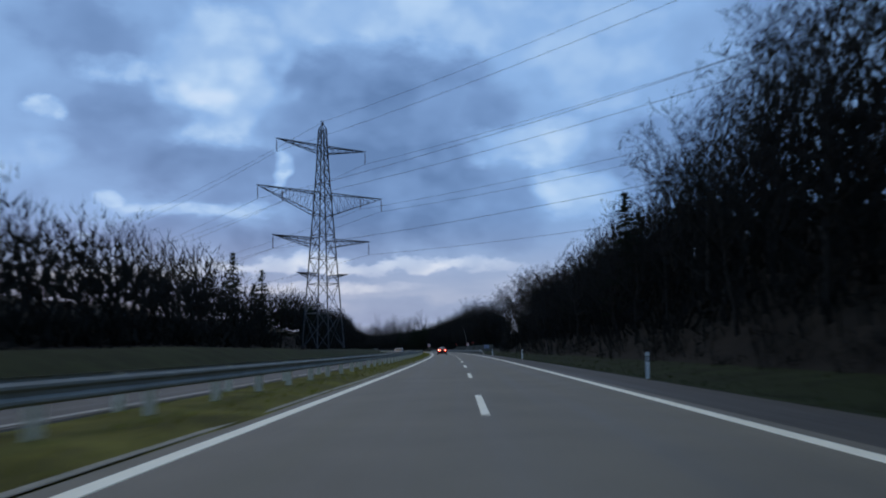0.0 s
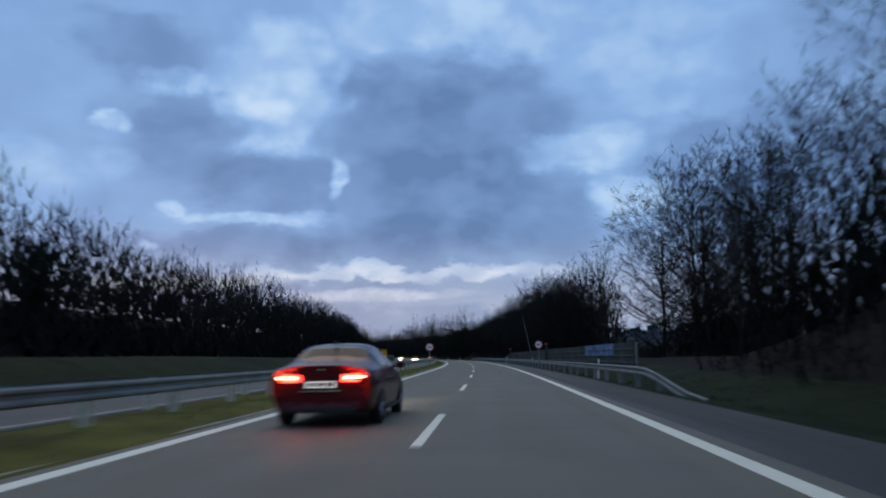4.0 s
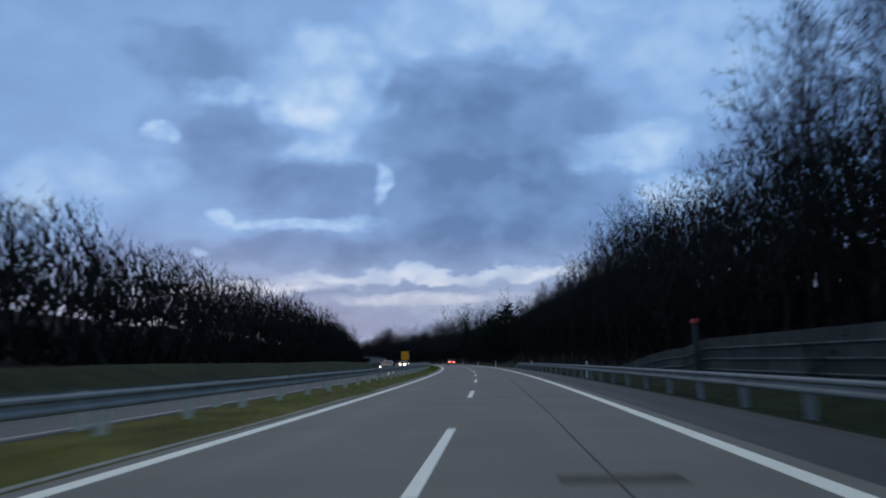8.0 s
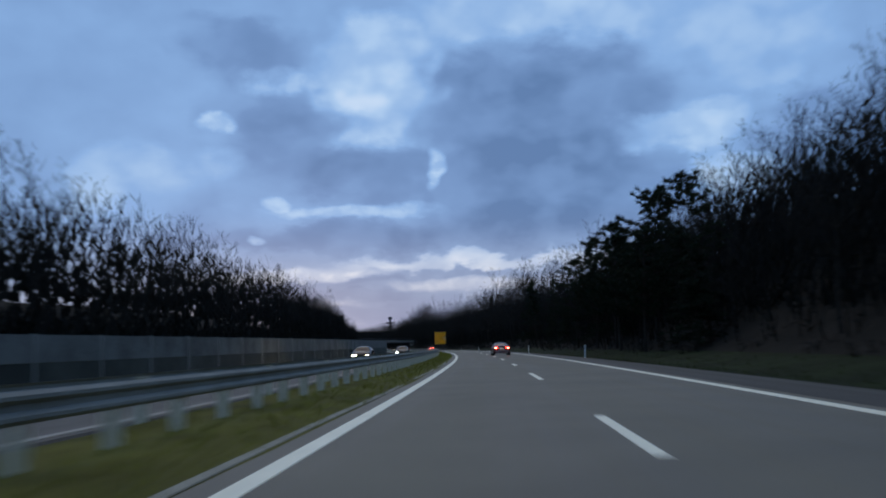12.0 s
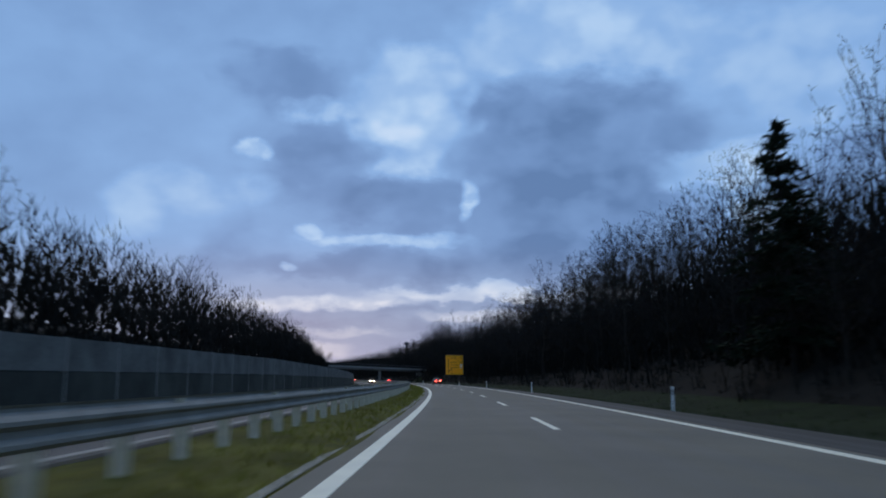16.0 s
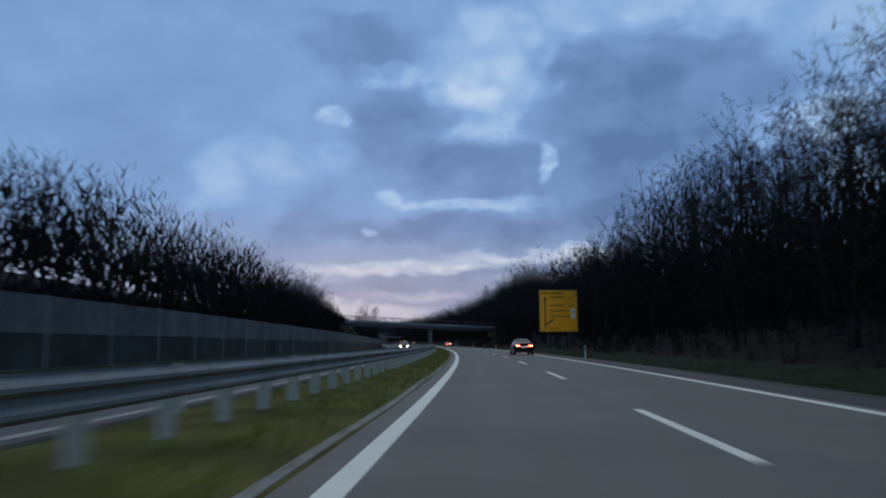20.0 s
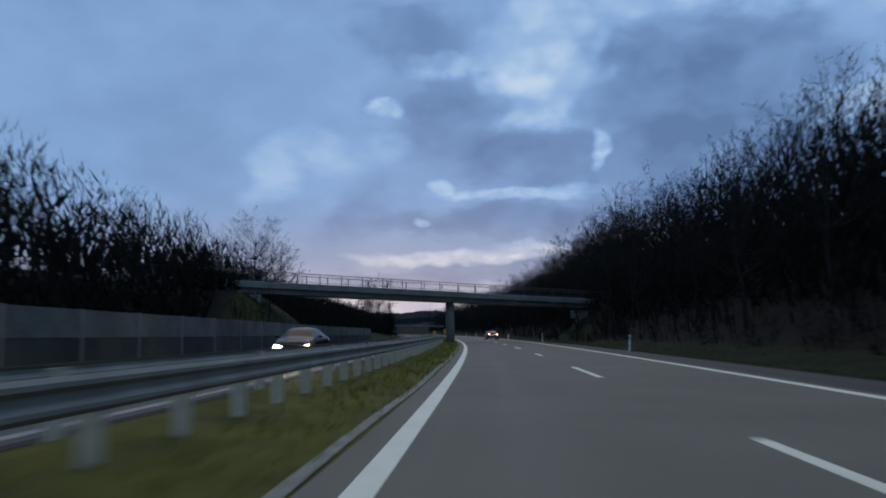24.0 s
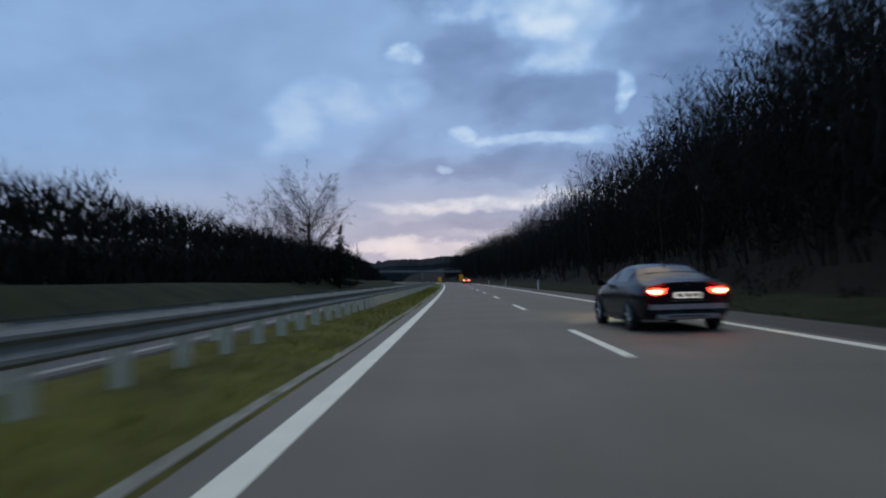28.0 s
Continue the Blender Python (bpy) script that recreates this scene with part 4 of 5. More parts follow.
def dome_tree(seed, height, spread, limbs, subs, twigs, trunk_r, low, fine=1.0, under=-0.25):
    """A round-headed leafless tree: limbs fan up from the stem to a domed outline."""
    rng = random.Random(seed)
    tv, tf, wv, wf = [], [], [], []
    lean = Vector((rng.gauss(0, 0.4), rng.gauss(0, 0.4), 0))
    stem = [Vector((0, 0, -0.4)) + lean * t + Vector((0, 0, (height * 0.72) * t)) + Vector((rng.gauss(0, 0.1), rng.gauss(0, 0.1), 0)) * (t > 0) for t in (0, 0.2, 0.4, 0.6, 0.8, 1.0)]
    for i in range(5):
        tube(tv, tf, stem[i], stem[i + 1], trunk_r * (1 - 0.17 * i), trunk_r * (1 - 0.17 * (i + 1)), 6)
    skew = [rng.uniform(0.78, 1.18) for _ in range(7)]
    for k in range(limbs):
        a = rng.uniform(0, 6.283)
        ct = rng.uniform(under, 1.0)
        st = math.sqrt(1 - ct * ct)
        reach = skew[int(a / 6.2832 * 7) % 7] * rng.uniform(0.82, 1.05)
        mid = height * (0.5 + low * 0.5)
        tip = Vector((math.cos(a) * st * spread * reach, math.sin(a) * st * spread * reach, mid + ct * (height - mid) * rng.uniform(0.85, 1.03)))
        f0 = min(0.95, max(low, (tip.z / height) * 0.75 - 0.12) + rng.uniform(-0.05, 0.1))
        j = min(4, int(f0 / 0.72 * 5)) if f0 < 0.72 else 4
        root = stem[j].lerp(stem[j + 1], 0.5)
        ctrl = root.lerp(tip, 0.5) + Vector((0, 0, -0.08 * height * st)) + Vector((rng.gauss(0, 0.4), rng.gauss(0, 0.4), rng.gauss(0, 0.4)))
        at = lambda t: root * (1 - t) ** 2 + ctrl * 2 * t * (1 - t) + tip * t * t
        r0 = trunk_r * (0.25 - 0.025 * j) * (0.75 + 0.25 * fine)
        for i in range(4):
            tube(tv, tf, at(i / 4), at((i + 1) / 4), r0 * (1 - 0.24 * i), r0 * (1 - 0.24 * (i + 1)) if i < 3 else 0.008 * fine, 3)
        for q in range(subs):
            t = 0.35 + 0.65 * (q + rng.random()) / subs
            p = at(t)
            d = ((tip - root).normalized() + Vector((rng.gauss(0, 0.7), rng.gauss(0, 0.7), rng.gauss(0.1, 0.5)))).normalized()
            ln = spread * rng.uniform(0.16, 0.34)
            e = p + d * ln
            sliver(tv, tf, p, e, (0.011 + 0.008 * fine) * (1.2 - 0.85 * t), rng)
            for _ in range(twigs):
                m = p.lerp(e, rng.uniform(0.25, 1.0))
                o = (d + Vector((rng.gauss(0, 0.7), rng.gauss(0, 0.7), rng.gauss(0.15, 0.5)))).normalized()
                m2 = m + o * ln * rng.uniform(0.3, 0.6)
                sliver(wv, wf, m, m2, 0.015 * fine, rng)
                for _ in range(2):
                    n = m.lerp(m2, rng.uniform(0.2, 1.0))
                    o2 = (o + Vector((rng.gauss(0, 0.7), rng.gauss(0, 0.7), rng.gauss(0.1, 0.5)))).normalized()
                    sliver(wv, wf, n, n + o2 * ln * rng.uniform(0.2, 0.45), 0.012 * fine, rng)
    return (tv, tf), (wv, wf)


def pine_tree(seed, height, spread, spruce):
    rng = random.Random(seed)
    tv, tf, wv, wf = [], [], [], []
    tube(tv, tf, (0, 0, -0.4), (0.1, 0, height * 0.5), 0.2, 0.13, 8)
    tube(tv, tf, (0.1, 0, height * 0.5), (0, 0.1, height * 0.99), 0.13, 0.02, 6)
    n = 110 if spruce else 60
    for i in range(n):
        f = rng.uniform(0.08, 0.99) if spruce else rng.uniform(0.28, 0.99)
        z = height * f
        reach = spread * ((1.04 - f) * (0.8 + 0.35 * rng.random()) if spruce else (0.30 + 0.8 * math.sin(math.pi * min(1, (f - 0.15) / 0.85)) ** 0.8) * rng.uniform(0.5, 1.15))
        a = rng.uniform(0, 6.283)
        up = rng.uniform(-0.30, 0.0) if spruce else rng.uniform(0.0, 0.55)
        tip = Vector((math.cos(a) * reach, math.sin(a) * reach, z + up * reach))
        tube(tv, tf, (0, 0, z), tip, 0.05, 0.015, 3)
        clumps = max(2, int(reach * (2.4 if spruce else 1.9)))
        for k in range(clumps):
            t = (k + rng.random() * 0.8 + 0.3) / clumps if spruce else 0.3 + 0.7 * (k + rng.random()) / clumps
            c = Vector((0, 0, z)).lerp(tip, min(1.0, t)) + Vector((rng.gauss(0, 0.12), rng.gauss(0, 0.12), rng.gauss(0, 0.06)))
            size = 0.52 if spruce else 0.58
            for _ in range(9 if spruce else 14):
                o = Vector((rng.gauss(0, 1), rng.gauss(0, 1), rng.gauss(-0.2, 0.45) if spruce else rng.gauss(0.15, 0.5))).normalized() * size * rng.uniform(0.5, 1.25)
                tube(wv, wf, c, c + o, 0.085, 0, 3)
    return (tv, tf), (wv, wf)


def shrub_shape(seed, width, height, sprays, stem, side_twigs=6, fine=2):
    """A clump of upright leafless stems, each with side branches and finer twigs."""
    rng = random.Random(seed)
    v, f = [], []
    for _ in range(sprays):
        a, r = rng.uniform(0, 6.283), width * 0.42 * math.sqrt(rng.random())
        p = Vector((math.cos(a) * r, math.sin(a) * r, -0.3))
        d = Vector((math.cos(a) * rng.uniform(0, 0.4), math.sin(a) * rng.uniform(0, 0.4), 1)).normalized()
        ln = height * rng.uniform(0.5, 1.05)
        q = p + d * ln * 0.8
        tube(v, f, p, q, stem, stem * 0.2, 3)
        for _ in range(side_twigs):
            s = p.lerp(q, rng.uniform(0.08, 0.97))
            o = (d + Vector((rng.gauss(0, 0.8), rng.gauss(0, 0.8), rng.gauss(0, 0.5)))).normalized()
            e = s + o * ln * rng.uniform(0.12, 0.30) * (1.1 - 0.8 * max(0.0, min(1.0, s.z / height)))
            thin = 1.0 - 0.9 * max(0.0, s.z / height - 0.2)
            sliver(v, f, s, e, stem * 0.8 * thin, rng)
            for _ in range(fine):
                m = s.lerp(e, rng.uniform(0.2, 0.9))
                o2 = (o + Vector((rng.gauss(0, 0.8), rng.gauss(0, 0.8), rng.gauss(0.1, 0.6)))).normalized()
                sliver(v, f, m, m + o2 * ln * rng.uniform(0.08, 0.18), stem * 0.6 * thin, rng)
    return v, f


def as_thing(name, shapes, mats, label, category, group, names=("trunk", "crown")):
    ob = thing(name, pose(0, 0, -900), label, category, group)
    for nm, sh, mt in zip(names, shapes, mats):
        part(nm, mesh_of(nm, *sh, mt), mt, ob)
    return ob


BARE = [as_thing("bare_tree", shape, (BARK, TWIG), lab, "tree", "roadside wood") for shape, lab in (
    (dome_tree(11, 15, 4.3, 25, 7, 6, 0.20, 0.24, 1.0), "tall leafless broadleaf tree with dark spreading limbs"),
    (dome_tree(12, 17, 3.4, 24, 7, 6, 0.18, 0.30, 1.0), "tall slender leafless tree at the wood's edge"),
    (dome_tree(13, 13, 3.9, 28, 7, 6, 0.15, 0.14, 1.0), "leafless bushy tree with dense fine twigs"),
    (dome_tree(14, 15, 5.6, 36, 7, 6, 0.26, 0.18, 1.0), "broad leafless tree with a fan of fine twigs"),
    (dome_tree(15, 11, 3.2, 22, 7, 6, 0.12, 0.15, 1.0), "leafless bushy young tree"),
    (dome_tree(16, 18, 3.8, 24, 7, 6, 0.18, 0.36, 1.0), "tall thin leafless tree in dense woodland"),
    (dome_tree(17, 15, 4.8, 70, 7, 8, 0.24, 0.05, 1.0, -0.8), "large leafless tree branched down to the ground"),
    (dome_tree(18, 15, 3.6, 60, 7, 8, 0.20, 0.08, 1.0, -0.7), "tall leafless tree with a narrow crown of fine twigs"))]
PINES = [as_thing("pine_tree", pine_tree(71 + i, h, sp, spr), (BARK, NEEDLE), lab, "tree", "conifers")
         for i, (h, sp, spr, lab) in enumerate([(13, 3.3, False, "dark pine with ragged clumps of needles"), (12, 4.3, True, "dark pointed spruce with drooping boughs"),
                                                (14, 3.7, False, "tall dark pine leaning out over the verge"), (15, 4.6, True, "tall dark spruce among leafless trees")])]
BUSHES = [as_thing("bush", (shrub_shape(91 + i, wd, h, n, 0.022, 8, 3),), (SHRUB,), "tangled leafless bush at the foot of the wood", "bush", "undergrowth", ("tangle",))
          for i, (wd, h, n) in enumerate([(3.4, 2.6, 20), (4.4, 3.4, 24), (2.6, 1.8, 16)])]
placed = random.Random(5)


def plant(stock, s, u, size=1.0, kind=None):
    src = stock[kind if kind is not None else placed.randrange(len(stock))]
    m = road_pose(s, u, ground_z(s, u) - 0.1, placed.uniform(0, 360)) @ pose(0, 0, 0, placed.uniform(-3, 3), placed.uniform(-3, 3))
    ob = copy_thing(src, m)
    ob.scale = (size * placed.uniform(0.9, 1.1),) * 2 + (size,)
    return ob


class Mass:
    """Many shapes joined into one mesh, for woods nobody could count."""

    def __init__(self, shapes):
        self.shapes = [(np.array([tuple(p) for p in v]), f) for v, f in shapes]
        self.v, self.f, self.n = [], [], 0

    def put(self, s, u, size, tall=1.0):
        v, f = self.shapes[placed.randrange(len(self.shapes))]
        a = placed.uniform(0, 6.283)
        c, sn = math.cos(a) * size, math.sin(a) * size
        p = on_road(s, u, ground_z(s, u) - 0.1)
        self.v.append(v @ np.array([[c, sn, 0], [-sn, c, 0], [0, 0, size * tall]]) + np.array(p))
        self.f.extend(tuple(i + self.n for i in q) for q in f)
        self.n += len(v)

    def done(self, name, mat, label, category):
        return tagged(part(name, (np.concatenate(self.v), self.f), mat), label, category, kind="stuff")


def joined(pair):
    (a, fa), (b, fb) = pair
    return list(a) + list(b), list(fa) + [tuple(i + len(a) for i in q) for q in fb]


DEEP = [joined(dome_tree(41 + i, h, sp, 11, 5, 3, r, lo, 2.0)) for i, (h, sp, r, lo) in enumerate(
    [(16, 4.0, 0.20, 0.30), (14, 3.8, 0.18, 0.25), (18, 3.8, 0.2, 0.35), (15, 4.4, 0.18, 0.25)])]
LOW = [shrub_shape(151 + i, wd, h, n, 0.045, 6, 1) for i, (wd, h, n) in enumerate([(4.0, 3.0, 9), (5.0, 3.8, 10), (3.0, 2.2, 8)])]

# the wood beside the near carriageway: edge trees one by one, the depth behind them as a mass
deep, low_growth = Mass(DEEP), Mass(LOW)


class Thicket:
    """Crowded branches and saplings that close the wood below its tree tops."""

    def __init__(self, seed):
        self.rng, self.p, self.q, self.w = np.random.default_rng(seed), [], [], []

    def fill(self, s, u, ds, du, height, count, stout=1.0):
        """A clump between s and s + ds, u and u + du, up to the height over its foot."""
        r = self.rng
        a, b, g = on_road(s, u), on_road(s + ds, u), ground_z(s, u)
        side = on_road(s, u + 1.0) - a
        f, k, z = r.random(count), r.random(count), r.random(count) ** 0.8
        rise = height * r.uniform(0.78, 1.06) * z
        p = np.array(a)[None] + f[:, None] * np.array(b - a)[None] + (k * du)[:, None] * np.array(side)[None]
        p[:, 2] = g - 0.3 + rise
        lean = r.normal(0, 0.42, (count, 3))
        lean[:, 2] = 1.0
        lean /= np.linalg.norm(lean, axis=1)[:, None]
        ln = r.uniform(0.9, 2.4, count) * (1.1 - 0.5 * z)
        self.p.append(p)
        self.q.append(p + lean * ln[:, None])
        self.w.append(stout * (0.30 * (1 - z) ** 1.1 + 0.05) * r.uniform(0.6, 1.3, count))

    def done(self, name, mat, label, category):
        p, q, wd = np.concatenate(self.p), np.concatenate(self.q), np.concatenate(self.w)
        side = np.cross(q - p, self.rng.normal(0, 1, p.shape) * np.array([1, 1, 0.3]))
        side *= (wd / (np.linalg.norm(side, axis=1) + 1e-6))[:, None]
        n = len(p)
        verts = np.stack([p - side, p + side, q], axis=1).reshape(-1, 3)
        me = bpy.data.meshes.new(name)
        me.vertices.add(3 * n)
        me.vertices.foreach_set("co", verts.ravel())
        me.loops.add(3 * n)
        me.loops.foreach_set("vertex_index", np.arange(3 * n, dtype=np.int32))
        me.polygons.add(n)
        me.polygons.foreach_set("loop_start", np.arange(0, 3 * n, 3, dtype=np.int32))
        me.update(calc_edges=True)
        me.materials.append(mat)
        return tagged(new(name, me), label, category, kind="stuff")


thicket = Thicket(17)


SKYLINE_S = [0, 62, 80, 95, 110, 131, 165, 295, 328, 340, 355, 415, 440, 480, 530, 545, 600, 618, 650, 760, 790, 830, 880, 925, 960, 1400]
SKYLINE = [1.2, 1.2, 1.05, 0.90, 0.79, 0.86, 0.98, 1.05, 1.05, 0.85, 0.92, 0.95, 0.75, 0.72, 0.70, 0.58, 0.64, 0.82, 0.84, 0.92, 0.82, 0.80, 0.84, 0.98, 0.90, 0.80]
STOCK_H = [15, 17, 13, 15, 11, 18]


def tall(s, u):
    """How high a tree at (s, u) may stand for the wood's outline, over its own foot."""
    eye = float(np.interp(s, [0, 180, 300, 480], [3.4, 4.9, 4.3, 1.5]))
    return max(4.0, float(np.interp(s, SKYLINE_S, SKYLINE)) * (abs(u - eye)) + 1.1 - ground_z(s, u))


def fit_plant(s, u, loose=(0.72, 1.05)):
    kind = placed.randrange(6)
    plant(BARE, s, u, min(1.5, 0.94 * tall(s, u) / STOCK_H[kind] * placed.uniform(*loose)), kind)


s = -24.0
while s < 960:
    if open_side(s) < 0.3:
        fit_plant(s + placed.uniform(-1, 1), placed.uniform(17.0, 20.0), (0.66, 1.02))
        if placed.random() < 0.95:
            fit_plant(s + placed.uniform(-2, 2), placed.uniform(21, 25), (0.85, 1.06))
    s += placed.uniform(6.2, 8.8)
s = -40.0
while s < 1400:
    if open_side(s) < 0.3:
        for u0, u1, lo, hi in ((22, 28, 0.64, 0.88), (29, 40, 0.66, 0.88)):
            u = placed.uniform(u0, u1)
            if u > 29 and (s > 1000 or s < 20 or 180 < s < 330):
                continue
            for again in range(2 if 600 < s < 800 else 1):
                deep.put(s + placed.uniform(-2, 2), u + again, min(1.5, tall(s, u) / 15.5 * placed.uniform(lo, hi + 0.1 * again)))
        if s > 960:
            u = placed.uniform(17.5, 21)
            deep.put(s + 2, u, tall(s, u) / 15.5 * placed.uniform(0.75, 1.0))
    s += placed.uniform(4.0, 5.6)
s = -30.0
while s < 1300:
    if open_side(s) < 0.25:
        low_growth.put(s + placed.uniform(-1, 1), placed.uniform(16.5, 19), placed.uniform(0.7, 1.15))
        low_growth.put(s + placed.uniform(-1, 1), placed.uniform(18, 20), placed.uniform(1.0, 1.4))
        low_growth.put(s + placed.uniform(-1, 1), placed.uniform(20, 24), placed.uniform(1.1, 1.5))
    s += placed.uniform(3.6, 5.0)
s = -20.0
while s < 960:
    if open_side(s) < 0.25:
        plant(BUSHES, s, placed.uniform(15.0, 16.6), placed.uniform(0.55, 1.0))
    s += placed.uniform(5.0, 8.5)

# how far up the outline the wood is closed; sky shows between the stems where it is thin
CLOSED_S = [-40, 100, 170, 320, 420, 470, 540, 610, 640, 770, 800, 960, 1400]
CLOSED = [0.94, 0.88, 0.80, 0.78, 0.82, 0.84, 0.78, 0.70, 0.50, 0.50, 0.74, 0.76, 0.84]
for s in np.arange(-40, 1400, 2.0):
    if open_side(s) > 0.3:
        continue
    share = float(np.interp(s, CLOSED_S, CLOSED)) * (1 + 0.22 * noise.noise(Vector((s * 0.11, 4.0, 0))) + 0.22 * noise.noise(Vector((s * 0.31, 9.0, 0))))
    for u, du, part_share, count, stout in ((18.5, 3.5, 0.66, 90, 0.5), (22.5, 5.0, 0.92, 130, 0.7), (28.0, 8.0, 1.06, 140, 1.0)):
        thicket.fill(s, u, 2.0, du, share * part_share * tall(s, u), count if s < 1000 else count // 2, stout)

for s in np.arange(858, 904, 2.2):
    low_growth.put(s, placed.uniform(12.8, 15.5), placed.uniform(0.5, 0.8))
    low_growth.put(s, placed.uniform(15, 18.5), placed.uniform(0.8, 1.2))

for s in np.arange(842, 880, 2.0):
    low_growth.put(s, -placed.uniform(17, 24), placed.uniform(0.6, 1.1))

# conifers that stand out of the edge
for s, u, size, kind in ((486, 14.8, 0.76, 0), (491, 17.0, 0.90, 2), (497, 15.0, 0.84, 0), (503, 15.8, 0.88, 2), (508, 17.5, 0.92, 1), (514, 15.8, 0.88, 2), (519, 18.5, 0.86, 0), (524, 17.4, 0.86, 3), (529, 16.0, 0.82, 2), (482, 18.0, 0.9, 0), (500, 19.5, 0.92, 2),
                         (476, 16.0, 0.62, 1), (588.5, 18.0, 1.1, 1), (574, 20.0, 0.7, 3), (545, 17.0, 0.5, 1), (556, 16.6, 0.45, 3), (84, 21, 0.85, 3), (90, 23, 0.9, 1)):
    plant(PINES, s, u, size, kind)

# big trees of the open stretch
for s, u, size, kind in ((240, 26, 1.34, 6), (234.7, 28.3, 1.55, 7), (229, 28, 1.5, 6), (226, 33, 1.5, 7), (231, 34, 1.4, 6), (222, 30, 1.5, 7), (244, 31, 0.9, 6), (238, 33, 1.2, 7), (257, 37, 0.9, 6), (217, 32, 1.4, 6),
                         (304, 21.5, 1.10, 6), (308, 25, 1.15, 6), (303, 25.5, 1.0, 3), (311, 22.5, 1.0, 7), (313, 27, 1.0, 0), (306, 28.5, 0.9, 6), (300, 30, 0.75, 7),
                         (272, 26, 0.78, 7), (282, 46, 0.7, 7), (311, 19.5, 1.05, 0), (317, 21, 1.1, 0), (322, 20, 1.05, 1), (327, 21.5, 1.1, 5)):
    plant(BARE, s, u, size, kind)
for s in np.arange(224, 300, 3.0):
    low_growth.put(s, placed.uniform(26, 38), placed.uniform(0.9, 1.4))
for s in np.arange(212, 246, 1.6):
    thicket.fill(s, 28, 1.6, 10, 6.0, 200, 0.3)
    low_growth.put(s, placed.uniform(20, 28), placed.uniform(0.6, 1.0))
for s in np.arange(299, 320, 2.0):
    thicket.fill(s, 21, 2.0, 8, 8.0, 480, 0.22)

# the strip of wood beyond the opposite carriageway
def tall_far(s, u):
    return max(2.5, float(np.interp(s, [0, 120, 200, 300, 420, 480, 620, 760, 860, 900, 1000, 1400], [0.40, 0.44, 0.40, 0.42, 0.42, 0.46, 0.42, 0.44, 0.40, 0.26, 0.26, 0.30])) * (1.5 - u) + 1.1 - ground_z(s, u))


s = 40.0
while s < 1120:
    if not (120 < s < 165 or 930 < s < 1000):
        u, kind = -placed.uniform(24, 29), placed.randrange(6)
        plant(BARE, s, u, tall_far(s, u) / STOCK_H[kind] * placed.uniform(0.7, 1.15), kind)
    s += placed.uniform(13, 18)
s = 40.0
while s < 1300:
    if not 120 < s < 160:
        for u0, u1, lo, hi in ((24, 34, 0.7, 1.1),):
            u = -placed.uniform(u0, u1)
            deep.put(s + placed.uniform(-2, 2), u, tall_far(s, u) / 15.5 * placed.uniform(lo, hi))
    low_growth.put(s, -placed.uniform(19.5, 22), placed.uniform(0.6, 1.0))
    s += placed.uniform(4.6, 6.2)
for s in np.arange(30, 1300, 2.5):
    if 120 < s < 158:
        continue
    share = 0.74 * (1 + 0.30 * noise.noise(Vector((s * 0.07, 14.0, 0))) + 0.18 * noise.noise(Vector((s * 0.31, 19.0, 0))))
    for u, du, part_share, count, stout in ((-24.5, 3.0, 0.34, 50, 0.9), (-27.0, 4.5, 0.85, 100, 0.5), (-35.0, 8.0, 1.1, 120, 0.75)):
        thicket.fill(s, u, 2.5, du, share * part_share * tall_far(s, u + 4), count, stout)
for s, u, size, kind in ((196, -25, 0.62, 1), (200, -27, 0.5, 3), (206, -24, 0.45, 1), (176, -27, 0.6, 3), (168, -30, 0.7, 1), (134, -27, 0.82, 3), (139, -29.5, 0.80, 1), (129, -31, 0.85, 3), (173, -25.5, 0.75, 1), (182, -26.5, 0.6, 3), (1000, -15, 0.6, 1), (1006, -16, 0.62, 3), (1012, -15, 0.5, 1)):
    plant(PINES, s, u, size, kind)
for s, u, size, kind in ((990, -17.5, 1.05, 3), (994, -18.5, 0.95, 3), (984, -21, 0.8, 2), (978, -22, 0.8, 0), (1004, -20, 0.8, 3)):
    plant(BARE, s, u, size, kind)
for s in np.arange(976, 1030, 2.5):
    thicket.fill(s, -22, 2.5, 7, 5.5, 70)
# bare trees standing over the skyline ahead
for s, u, top, kind in ((962, 39, 32, 6), (968, 43, 31, 6), (956, 42, 29.5, 3), (975, 40, 28, 7), (928, -38, 25.5, 3), (921, -34, 20, 6), (934, -33, 18, 2)):
    plant(BARE, s, u, (top - ground_z(s, u)) / (STOCK_H + [15, 15])[kind], kind)
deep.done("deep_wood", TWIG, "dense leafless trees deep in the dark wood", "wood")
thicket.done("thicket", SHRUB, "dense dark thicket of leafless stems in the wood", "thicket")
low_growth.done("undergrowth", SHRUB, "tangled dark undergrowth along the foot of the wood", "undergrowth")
birch = as_thing("birch_tree", bare_tree(201, 11, 2.6, 1, 200, 0.055, 1, 0.5), (BIRCH, TWIG), "slim leaning birch with a pale trunk", "tree", "roadside wood")
birch.matrix_basis = road_pose(303, 16.6, ground_z(303, 16.6) - 0.1, 20) @ pose(0, 0, 0, 0, -12, 0)
for src in BARE + PINES + BUSHES:
    for o in [*src.children_recursive, src]:
        bpy.data.objects.remove(o)


